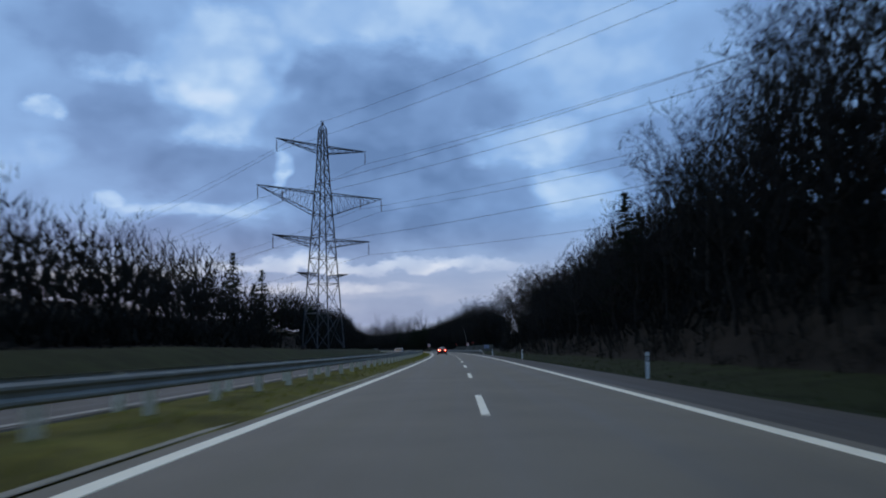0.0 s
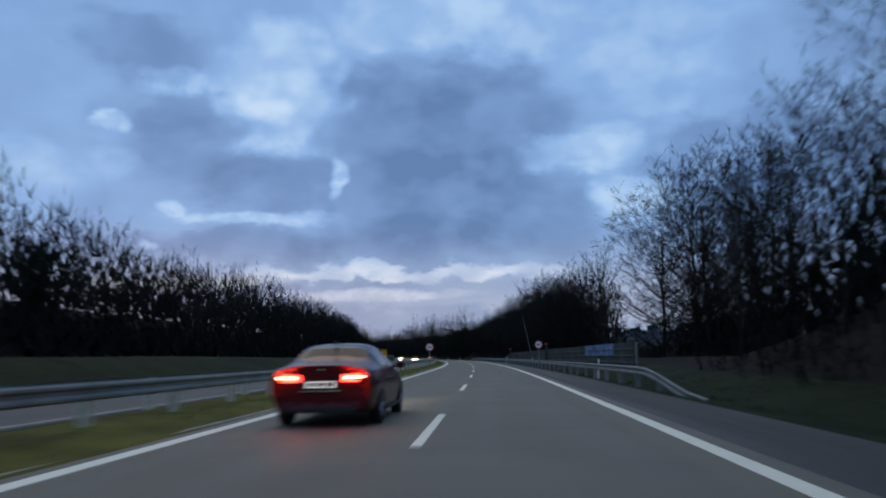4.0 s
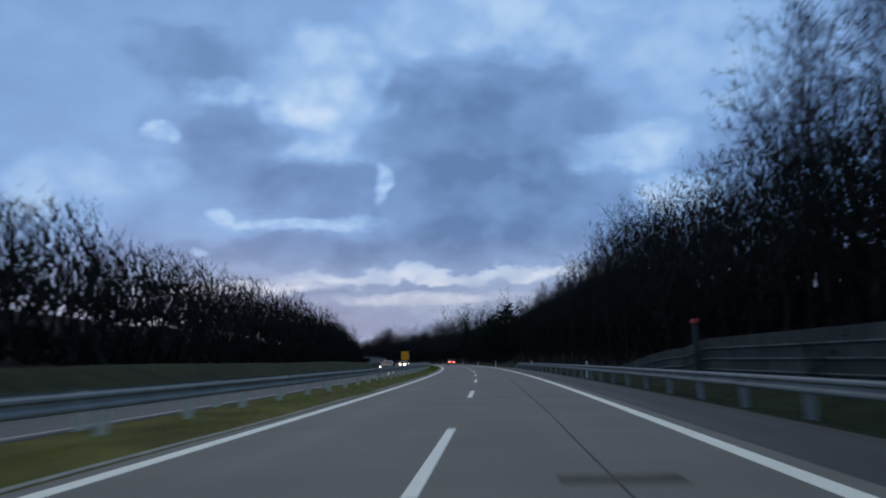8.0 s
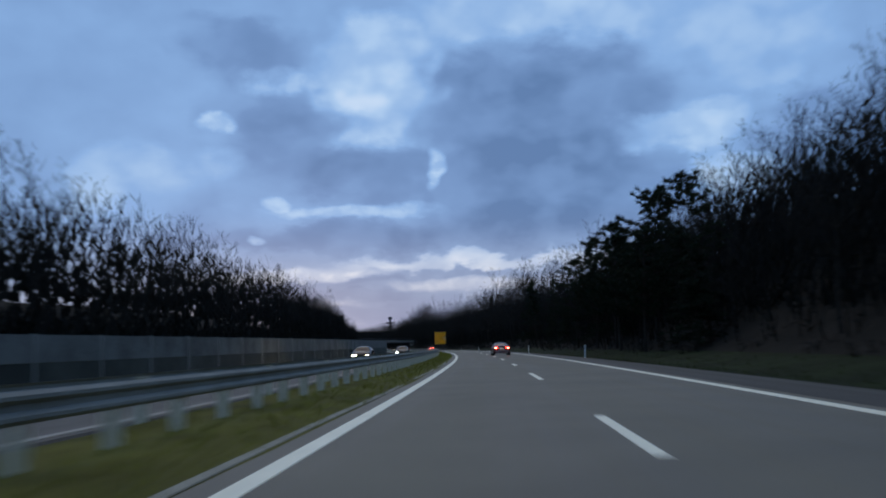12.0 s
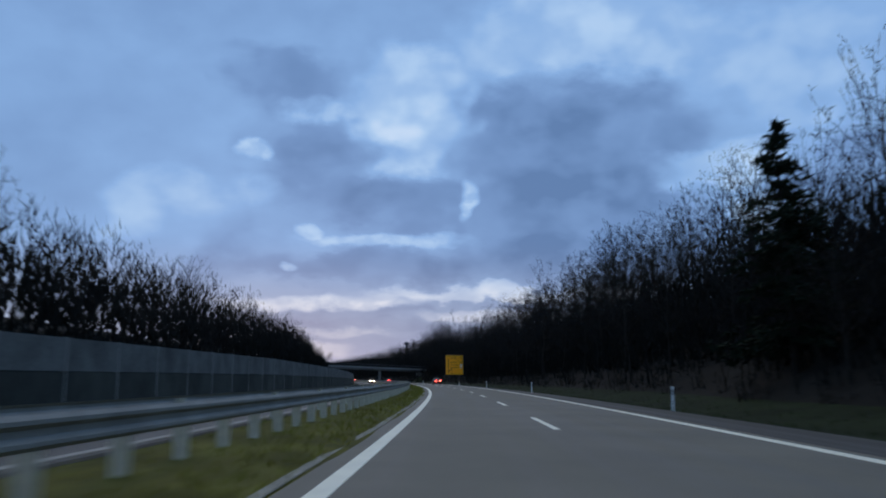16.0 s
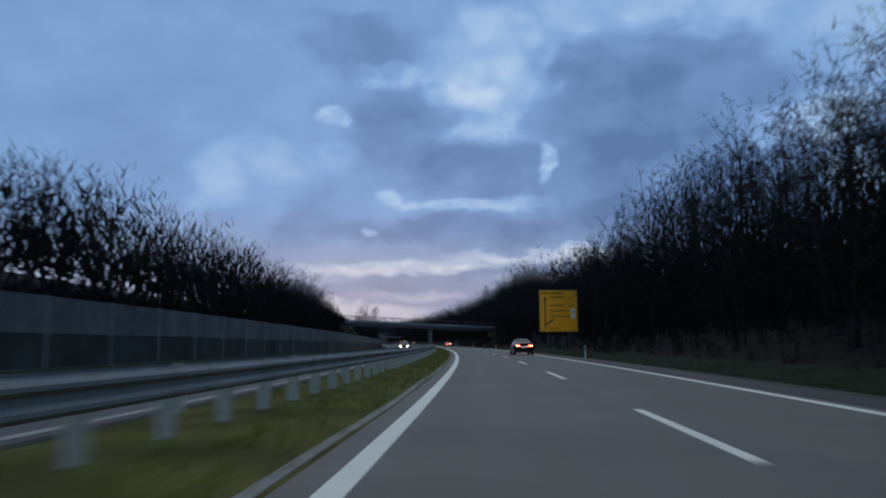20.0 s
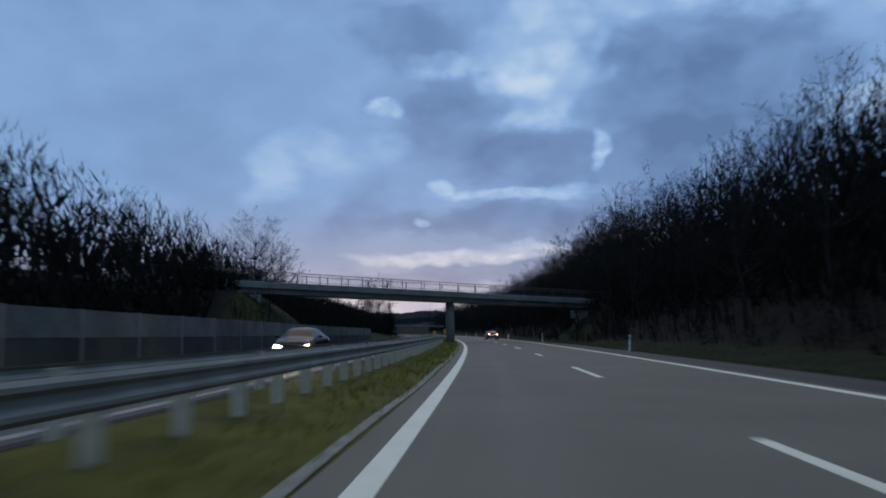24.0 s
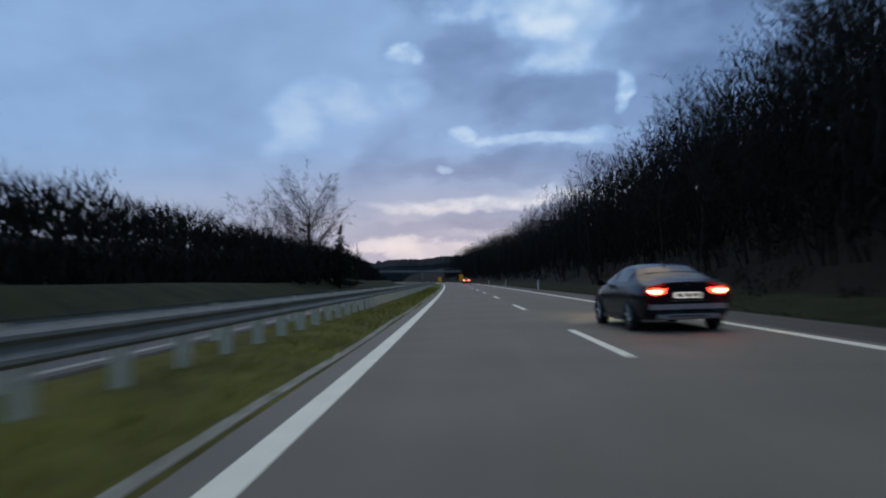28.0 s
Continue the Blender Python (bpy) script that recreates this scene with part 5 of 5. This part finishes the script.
# ---- grass of the reservation and the verges ----
def grass(s0, s1, bands, per_metre, seed):
    rng = np.random.default_rng(seed)
    n = int((s1 - s0) * per_metre)
    verts, faces = [], []
    for k in range(n):
        s = rng.uniform(s0, s1)
        a, b = bands[rng.integers(len(bands))]
        u = rng.uniform(a, b)
        g = ground_z(s, u)
        c = on_road(s, u, g - 0.02)
        h = rng.uniform(0.05, 0.16) * (1.6 if rng.random() < 0.12 else 1)
        for _ in range(2):
            ang, lean = rng.uniform(0, 6.283), rng.uniform(0.02, 0.12)
            dx, dy = math.cos(ang), math.sin(ang)
            i = len(verts)
            ox, oy = rng.normal(0, 0.06, 2)
            wd = 0.014
            verts += [(c.x + ox - dy * wd, c.y + oy + dx * wd, c.z), (c.x + ox + dy * wd, c.y + oy - dx * wd, c.z), (c.x + ox + dx * wd, c.y + oy + dy * wd, c.z), (c.x + ox + dx * lean, c.y + oy + dy * lean, c.z + h)]
            faces += [(i, i + 1, i + 3), (i + 1, i + 2, i + 3), (i + 2, i, i + 3)]
    return verts, faces


tagged(part("reservation_grass", grass(380, 1000, [(-4.0, -0.7), (-2.2, -0.6), (-1.6, -0.55)], 32, 1), GRASS_HEADLIT), "short yellow-green grass along the central reservation, headlight glow in its colour", "grass", kind="stuff")
tagged(part("reservation_grass", grass(-10, 380, [(-4.0, -0.7), (-2.0, -0.6)], 12, 2), GRASS_HEADLIT), "short yellow-green grass along the central reservation, headlight glow in its colour", "grass", kind="stuff")
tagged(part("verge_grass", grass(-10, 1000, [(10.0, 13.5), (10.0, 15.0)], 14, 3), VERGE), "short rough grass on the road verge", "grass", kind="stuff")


# ---- distance ----
def far_ridge(dist, a0, a1, base, seed, label):
    """A wooded ridge far beyond the road, its crest ragged with tree tops."""
    v, f = [], []
    n = int((a1 - a0) * 14)
    cx, cy = on_road(450, 0)[:2]
    for i in range(n + 1):
        a = radians(a0 + (a1 - a0) * i / n)
        top = base + 14 * noise.noise(Vector((i * 0.006, seed, 0))) + 7 * noise.noise(Vector((i * 0.03, seed, 5))) + 3.5 * noise.noise(Vector((i * 0.31, seed, 9))) + 2.5 * noise.noise(Vector((i * 0.9, seed, 2)))
        for d, z in ((dist, -30), (dist + 25, top * 0.7), (dist + 60, top), (dist + 200, top * 0.8)):
            v.append((cx - math.sin(a) * d, cy + math.cos(a) * d, z))
    f = [(i * 4 + j, i * 4 + j + 1, (i + 1) * 4 + j + 1, (i + 1) * 4 + j) for i in range(n) for j in range(3)]
    tagged(part("wooded_ridge", (v, f), FAR_WOOD), label, "hill", kind="structure")


far_ridge(1900, -60, 95, 42, 1.0, "dark wooded ridge along the horizon")
far_ridge(1300, 95, 300, 40, 4.0, "dark wooded hills behind the road")

# roofs and a tower block of the town seen through the opening
town_rng = random.Random(9)
for i in range(26):
    a = radians(-8.0 - i * 0.42 + town_rng.uniform(-0.2, 0.2))
    d = town_rng.uniform(900, 1250)
    c = on_road(205, 0) + Vector((-math.sin(a - radians(1)) * d, math.cos(a - radians(1)) * d, 0))
    hw, hd, hh = town_rng.uniform(5, 11), 6, town_rng.uniform(14, 22)
    if i == 7:
        hw, hh = 5, 34
    ob = thing("house", pose(c.x, c.y, 10, 0, 0, town_rng.uniform(-20, 20)), "dark far house of the town with a pitched roof" if i != 7 else "dark far tower block of the town", "house", "town")
    part("wall", box(-hw, hw, -hd, hd, -24, hh), HOUSE_WALL, ob)
    v = [(-hw - 0.4, -hd - 0.4, hh), (hw + 0.4, -hd - 0.4, hh), (hw + 0.4, hd + 0.4, hh), (-hw - 0.4, hd + 0.4, hh), (-hw, 0, hh + (5 if i != 7 else 0.5)), (hw, 0, hh + (5 if i != 7 else 0.5))]
    part("roof", (v, [(0, 1, 5, 4), (2, 3, 4, 5), (0, 4, 3), (1, 2, 5), (3, 2, 1, 0)]), FAR_WOOD, ob)
    if i % 5 == 2:
        part("lit_window", box(-0.9, 0.9, -hd - 0.2, -hd - 0.05, hh - 4.5, hh - 3), TOWN_LIGHT, ob, "lit window")


def lookout_tower(x, y, foot, top):
    ob = thing("lookout_tower", pose(x, y, foot), "far dark tower with a round platform above the woods", "tower")
    h = top - foot
    v, f = [], []
    tube(v, f, (0, 0, -20), (0, 0, h - 3.5), 1.4, 1.1, 12, True)
    part("shaft", (v, f), HOUSE_WALL, ob)
    for name, z0, z1, r0, r1 in (("platform", h - 8.0, h - 6.6, 4.4, 5.2), ("cabin", h - 3.6, h - 1.6, 2.2, 2.6), ("roof", h - 1.58, h - 0.4, 2.9, 0.6)):
        v, f = [], []
        tube(v, f, (0, 0, z0), (0, 0, z1), r0, r1, 16, True)
        part(name, (v, f), HOUSE_WALL if name != "roof" else FAR_WOOD, ob)


lookout_tower(-249, 1317, 10, 38)


# ---- cars ----
def loft(stations, offset=0.0):
    """Rings of points; a station is y, underside, sill width, waist (height, width), shoulder (height, width), roof (height, width)."""
    rings = []
    for y, zb, ws, zm, wm, zs, wsh, zr, wr in stations:
        half = [(0, zb), (ws * 0.86, zb), (ws, zb + 0.07), (wm, zm), (wm * 0.995, (zm + zs) / 2), (wsh, zs), ((wsh + wr) / 2 + 0.015, (zs + zr) / 2), (wr, zr - 0.05), (wr * 0.72, zr), (0, zr + 0.012)]
        rings.append([(x, y, z) for x, z in half] + [(-x, y, z) for x, z in half[-2:0:-1]])
    return rings


def ring_mesh(rings):
    k = len(rings[0])
    v = [p for r in rings for p in r]
    f = [(i * k + j, i * k + (j + 1) % k, (i + 1) * k + (j + 1) % k, (i + 1) * k + j) for i in range(len(rings) - 1) for j in range(k)]
    f += [tuple(range(k)), tuple((len(rings) - 1) * k + j for j in reversed(range(k)))]
    return v, f


def panel(rings, i0, i1, j0, j1, out=0.006, shrink=0.06):
    """A pane lying just proud of the body between stations i0..i1 and ring points j0..j1."""
    def at(fi, fj):
        a, b = int(math.floor(fi)), int(math.floor(fj))
        a, b = min(a, len(rings) - 2), min(b, len(rings[0]) - 2)
        ta, tb = fi - a, fj - b
        p = [Vector(rings[x][y]) for x, y in ((a, b), (a, b + 1), (a + 1, b), (a + 1, b + 1))]
        return p[0].lerp(p[1], tb).lerp(p[2].lerp(p[3], tb), ta)
    n, m = 8, 8
    v, outward = [], Vector((0, rings[len(rings) // 2][0][1], 0.6))
    grid = [[at(i0 + (i1 - i0) * (shrink + (1 - 2 * shrink) * a / n), j0 + (j1 - j0) * (shrink + (1 - 2 * shrink) * b / m)) for b in range(m + 1)] for a in range(n + 1)]
    for a in range(n + 1):
        for b in range(m + 1):
            da = grid[min(n, a + 1)][b] - grid[max(0, a - 1)][b]
            db = grid[a][min(m, b + 1)] - grid[a][max(0, b - 1)]
            nn = da.cross(db).normalized()
            if nn.dot(grid[a][b] - outward) < 0:
                nn = -nn
            v.append(grid[a][b] + nn * out)
    front = len(v)
    v += [Vector(p) - (Vector(p) - outward).normalized() * (out + 0.012) for p in v[:front]]
    q = [(a * (m + 1) + b, a * (m + 1) + b + 1, (a + 1) * (m + 1) + b + 1, (a + 1) * (m + 1) + b) for a in range(n) for b in range(m)]
    f = q + [tuple(front + x for x in reversed(t)) for t in q]
    return v, f


def wheel(parent, x, y, r, sgn):
    tv, tf = [], []
    n = 30
    prof = [(0.62 * r, -0.10), (0.92 * r, -0.105), (r, -0.085), (r, 0.085), (0.92 * r, 0.105), (0.62 * r, 0.10)]
    for px, pw in prof:
        tv += [(pw, px * math.cos(2 * math.pi * k / n), px * math.sin(2 * math.pi * k / n)) for k in range(n)]
    tf = [(i * n + k, i * n + (k + 1) % n, (i + 1) * n + (k + 1) % n, (i + 1) * n + k) for i in range(5) for k in range(n)]
    hub = new("wheel")
    hub.parent = parent
    hub.matrix_basis = pose(x, y, r)
    part("tyre", (tv, tf), TYRE, hub, "black rubber tyre", True)
    rv, rf = [], []
    tube(rv, rf, (sgn * 0.06, 0, 0), (sgn * 0.085, 0, 0), 0.09, 0.06, 12, True)
    for k in range(5):
        a = 2 * math.pi * k / 5
        tube(rv, rf, (sgn * 0.07, 0.03 * math.cos(a), 0.03 * math.sin(a)), (sgn * 0.085, 0.63 * r * math.cos(a), 0.63 * r * math.sin(a)), 0.035, 0.03, 4)
    tube(rv, rf, (-0.05, 0, 0), (-0.045, 0, 0), 0.6 * r, 0.6 * r, 24, True)
    part("rim", (rv, rf), CAR_SILVER, hub, "five-spoke alloy rim")


def lens(points, y, depth, mat, name, parent, label=""):
    """A lamp body with the given outline in x, z on the car's end."""
    n = len(points)
    cx, cz = sum(p[0] for p in points) / n, sum(p[1] for p in points) / n
    yf = y if callable(y) else (lambda x: y)
    v = [(x, yf(x) + depth, z) for x, z in points] + [(x, yf(x), z) for x, z in points] + [(cx + (x - cx) * 0.86, yf(x) - 0.018, cz + (z - cz) * 0.84) for x, z in points]
    f = [tuple(reversed(range(n))), tuple(2 * n + k for k in range(n))]
    for a in (0, n):
        f += [(a + k, a + (k + 1) % n, a + n + (k + 1) % n, a + n + k) for k in range(n)]
    return part(name, (v, f), mat, parent, label)


COUPE = [(0.0, 0.30, 0.74, 0.60, 0.84, 0.86, 0.78, 0.965, 0.64), (0.10, 0.24, 0.80, 0.60, 0.885, 0.90, 0.80, 0.985, 0.68), (0.45, 0.22, 0.86, 0.58, 0.925, 0.93, 0.84, 1.03, 0.70),
         (0.80, 0.20, 0.88, 0.58, 0.93, 0.95, 0.85, 1.13, 0.67), (1.35, 0.19, 0.88, 0.56, 0.925, 0.95, 0.85, 1.29, 0.61), (1.9, 0.19, 0.88, 0.55, 0.92, 0.94, 0.85, 1.365, 0.58),
         (2.5, 0.19, 0.88, 0.55, 0.92, 0.93, 0.85, 1.365, 0.57), (2.95, 0.19, 0.88, 0.55, 0.92, 0.92, 0.85, 1.27, 0.58), (3.35, 0.19, 0.88, 0.55, 0.92, 0.91, 0.84, 1.08, 0.64),
         (3.6, 0.19, 0.88, 0.55, 0.925, 0.88, 0.84, 0.95, 0.70), (4.2, 0.20, 0.86, 0.52, 0.91, 0.78, 0.80, 0.86, 0.62), (4.5, 0.24, 0.78, 0.48, 0.82, 0.66, 0.70, 0.76, 0.52), (4.65, 0.32, 0.55, 0.46, 0.62, 0.56, 0.55, 0.64, 0.40)]
SALOON = [(0.0, 0.30, 0.76, 0.62, 0.86, 0.92, 0.80, 1.04, 0.64), (0.10, 0.24, 0.82, 0.62, 0.90, 0.96, 0.82, 1.07, 0.69), (0.45, 0.22, 0.87, 0.60, 0.93, 0.98, 0.85, 1.09, 0.70),
          (0.85, 0.20, 0.89, 0.60, 0.935, 0.99, 0.86, 1.12, 0.68), (1.35, 0.19, 0.89, 0.58, 0.93, 0.99, 0.86, 1.36, 0.60), (1.8, 0.19, 0.89, 0.57, 0.93, 0.98, 0.86, 1.455, 0.58),
          (2.6, 0.19, 0.89, 0.57, 0.93, 0.97, 0.86, 1.46, 0.57), (3.05, 0.19, 0.89, 0.57, 0.93, 0.96, 0.86, 1.38, 0.58), (3.5, 0.19, 0.89, 0.57, 0.93, 0.95, 0.85, 1.15, 0.64),
          (3.8, 0.19, 0.89, 0.57, 0.935, 0.92, 0.85, 0.99, 0.70), (4.4, 0.20, 0.87, 0.54, 0.92, 0.82, 0.82, 0.90, 0.64), (4.75, 0.24, 0.80, 0.50, 0.84, 0.70, 0.72, 0.80, 0.54), (4.9, 0.32, 0.58, 0.48, 0.64, 0.58, 0.56, 0.66, 0.42)]


def car(name, m, stations, paint, label, style, group="", blinking=False, fronts=None):
    """A road car, its tail at y = 0 and its nose ahead."""
    ob = thing(name, m, label, "car", group)
    rings = loft(stations)
    length = stations[-1][0]
    body = part("body", ring_mesh(rings), paint, ob, "", True)
    crease = body.data.attributes.new("crease_edge", "FLOAT", "EDGE")
    k = len(rings[0])
    for i, e in enumerate(body.data.edges):
        a, b = e.vertices
        ja, jb = a % k, b % k
        along, across = ja == jb, a // k == b // k
        if along and ja in (2, 5, 13, 16):
            crease.data[i].value = 0.45
        if along and ja in (7, 11):
            crease.data[i].value = 0.25
        if across and a // k in (0, len(rings) - 1):
            crease.data[i].value = 0.55
    mod = body.modifiers.new("round", "SUBSURF")
    mod.levels = mod.render_levels = 2
    part("rear_window", panel(rings, 3.15, 4.75, 6.6, 11.4, 0.004), CAR_GLASS, ob, "dark tinted rear window")
    part("windscreen", panel(rings, 7.2, 9.2, 6.6, 11.4, 0.004), CAR_GLASS, ob, "dark windscreen")
    for j0, j1 in ((5.1, 6.8), (11.2, 12.9)):
        part("side_window", panel(rings, 3.7, 5.75, j0, j1, 0.006, 0.05), CAR_GLASS, ob, "dark side window")
        part("side_window", panel(rings, 5.85, 8.2, j0, j1, 0.006, 0.05), CAR_GLASS, ob, "dark side window")
    hi = stations[0][5]
    tail = lambda x: -0.022 + 0.9 * max(0.0, abs(x) - 0.52) ** 2
    for sgn in (-1, 1):
        if style == "coupe":
            pts = [(sgn * a, hi + b) for a, b in ((0.40, -0.015), (0.46, -0.11), (0.66, -0.13), (0.79, -0.105), (0.80, 0.0), (0.62, 0.005))]
            core = [(sgn * a, hi + b) for a, b in ((0.52, -0.045), (0.54, -0.095), (0.70, -0.10), (0.755, -0.06), (0.74, -0.035))]
        else:
            pts = [(sgn * a, hi + b) for a, b in ((0.36, -0.03), (0.36, -0.14), (0.60, -0.15), (0.83, -0.12), (0.83, -0.02), (0.66, -0.005))]
            core = [(sgn * a, hi + b) for a, b in ((0.42, -0.06), (0.42, -0.085), (0.62, -0.09), (0.78, -0.075), (0.78, -0.05), (0.62, -0.06))]
        if sgn < 0:
            pts, core = pts[::-1], core[::-1]
        lamp = lens(pts, tail, 0.12, TAIL, "tail_light", ob, "lit red tail lamp")
        lens(core, lambda x: tail(x) - 0.021, 0.008, AMBER if (blinking and sgn > 0) else TAIL_CORE, "bulb", lamp)
        part("rear_reflector", box(sgn * 0.62 - 0.08, sgn * 0.62 + 0.08, 0.015, 0.05, 0.50, 0.525, 0.005), SIGN_RED, ob, "narrow red reflector")
        mv, mf = [], []
        mz = stations[8][5] + 0.02
        shell = box(sgn * 1.0 - 0.09, sgn * 1.0 + 0.09, stations[8][0] - 0.30, stations[8][0] - 0.20, mz - 0.02, mz + 0.11, 0.03)
        box(min(sgn * 0.84, sgn * 0.94), max(sgn * 0.84, sgn * 0.94), stations[8][0] - 0.27, stations[8][0] - 0.23, mz, mz + 0.04, 0.008, shell)
        part("door_mirror", shell, paint, ob)
        for y in (0.98, length - 0.92):
            wheel(ob, sgn * 0.825, y, 0.335, sgn)
            av, af = [], []
            n = 20
            for rr, xx in ((0.355, 0.90), (0.40, 0.925), (0.40, 0.86), (0.355, 0.86)):
                av += [(sgn * xx, y + rr * math.cos(math.pi * (1.06 * q / n - 0.03)), 0.335 + rr * math.sin(math.pi * (1.06 * q / n - 0.03))) for q in range(n + 1)]
            for r0 in range(4):
                af += [(r0 * (n + 1) + q, r0 * (n + 1) + q + 1, ((r0 + 1) % 4) * (n + 1) + q + 1, ((r0 + 1) % 4) * (n + 1) + q) for q in range(n)]
            part("wheel_arch", (av, af), PLASTIC_BLACK, ob, "dark wheel arch")
        ev, ef = [], []
        tube(ev, ef, (sgn * 0.56, -0.035, 0.325), (sgn * 0.56, 0.12, 0.325), 0.05, 0.05, 16)
        tube(ev, ef, (sgn * 0.56, -0.03, 0.325), (sgn * 0.56, 0.12, 0.325), 0.042, 0.042, 16)
        part("exhaust_tip", (ev, ef), CHROME, ob, "chrome exhaust tip")
    pz = hi - 0.14 if style == "coupe" else hi - 0.19
    plate = part("number_plate", box(-0.26, 0.26, -0.022, -0.008, pz - 0.055, pz + 0.055, 0.004), PLATE, ob, "lit white number plate")
    for a, b in ((-0.20, -0.10), (-0.05, 0.06), (0.10, 0.22)):
        part("bar", box(a, b, -0.0265, -0.0225, pz - 0.034, pz + 0.034), SIGN_BLACK, plate, "dark bar")
    part("plate_recess", box(-0.31, 0.31, -0.0075, 0.03, pz - 0.085, pz + 0.085, 0.01), PLASTIC_BLACK, ob)
    # coupe bumper takes the trim silver: following headlights' glow put into its colour
    part("rear_bumper", box(-0.80, 0.80, -0.010, 0.12, 0.40, 0.60, 0.05), paint if style != "coupe" else CAR_SILVER, ob, "" if style != "coupe" else "lower bumper coloured lighter, as lit by following headlights")
    part("diffuser", box(-0.62, 0.62, -0.018, 0.10, 0.26, 0.385, 0.03), PLASTIC_BLACK if style != "coupe" else CAR_SILVER, ob, "lower bumper insert")
    part("grille_slot", box(-0.40, 0.40, -0.026, -0.006, 0.30, 0.345, 0.01), PLASTIC_BLACK, ob, "dark slot")
    part("trim_strip", box(-0.34, 0.34, -0.018, 0.02, pz - 0.118, pz - 0.098, 0.006), CHROME, ob, "thin chrome strip")
    part("badge", box(-0.05, 0.05, -0.014, 0.01, hi + 0.045, hi + 0.075, 0.01), CHROME, ob, "small chrome badge")
    for sgn in (-1, 1):
        part("sill", box(sgn * 0.90 - 0.02, sgn * 0.90 + 0.02, 1.45, length - 1.4, 0.20, 0.29, 0.01), PLASTIC_BLACK, ob, "dark side sill")
        part("door_handle", box(sgn * 0.925 - 0.015, sgn * 0.925 + 0.015, 2.0, 2.2, 0.80, 0.825, 0.006), CHROME, ob, "chrome door handle")
    fv, ff = [], []
    tube(fv, ff, (0, stations[5][0] - 0.35, stations[5][7] - 0.01), (0, stations[5][0] - 0.50, stations[5][7] + 0.045), 0.03, 0.008, 6)
    part("aerial", (fv, ff), PLASTIC_BLACK, ob)
    for sgn in (-1, 1):
        fy = length - 0.12
        fpts = [(sgn * a, b) for a, b in ((0.42, 0.60), (0.74, 0.66), (0.74, 0.55), (0.46, 0.52))]
        lens(fpts, lambda x: fy + 0.16, -0.2, fronts or HEAD_COOL, "headlight", ob, "lit headlight")
    beam = bpy.data.lights.new("headlight_beam", "SPOT")
    beam.energy, beam.color, beam.spot_size, beam.spot_blend, beam.shadow_soft_size = 900, (1.0, 0.84, 0.55), radians(62), 0.7, 0.12
    lamp = new("headlight_beam", beam)
    lamp.parent = ob
    lamp.matrix_basis = look((0, length + 0.25, 0.62), (0.3, length + 14, 0.0))
    return ob


car("coupe", road_pose(898.9, 5.7, 0.01, 2.5), COUPE, CAR_GREY, "dark grey fastback coupe with lit red tail lamps", "coupe", "traffic")
car("saloon_car", road_pose(736.4, 6.05, 0.01, 1.0), SALOON, CAR_BLACK, "glossy black saloon car with lit tail lamps", "saloon", "traffic")
car("coupe", road_pose(508, 4.75, 0.01, 1.5), COUPE, CAR_RED, "dark red fastback coupe with lit tail lamps", "coupe", "traffic")
car("saloon_car", road_pose(158, 1.75, 0.01), SALOON, CAR_RED, "dark red car with lit tail lamps beside the reservation", "saloon", "traffic")
car("saloon_car", road_pose(1078, 5.5, 0.01), SALOON, CAR_BLACK, "small distant dark car with lit tail lamps", "saloon", "traffic")
for s, u, kind, lab in ((540, -7.4, HEAD_COOL, "oncoming dark car with cool white headlights"), (502, -8.8, HEAD, "oncoming dark car with warm headlights"),
                        (812, -7.6, HEAD, "oncoming dark car with glaring warm headlights"), (394, -7.2, HEAD, "oncoming dark car with lit headlights"),
                        (150, -6.0, HEAD, "oncoming dark car with lit headlights")):
    car("oncoming_car", road_pose(s, u, 0.01, 180), SALOON, CAR_BLACK, lab, "saloon", "oncoming traffic", fronts=kind)
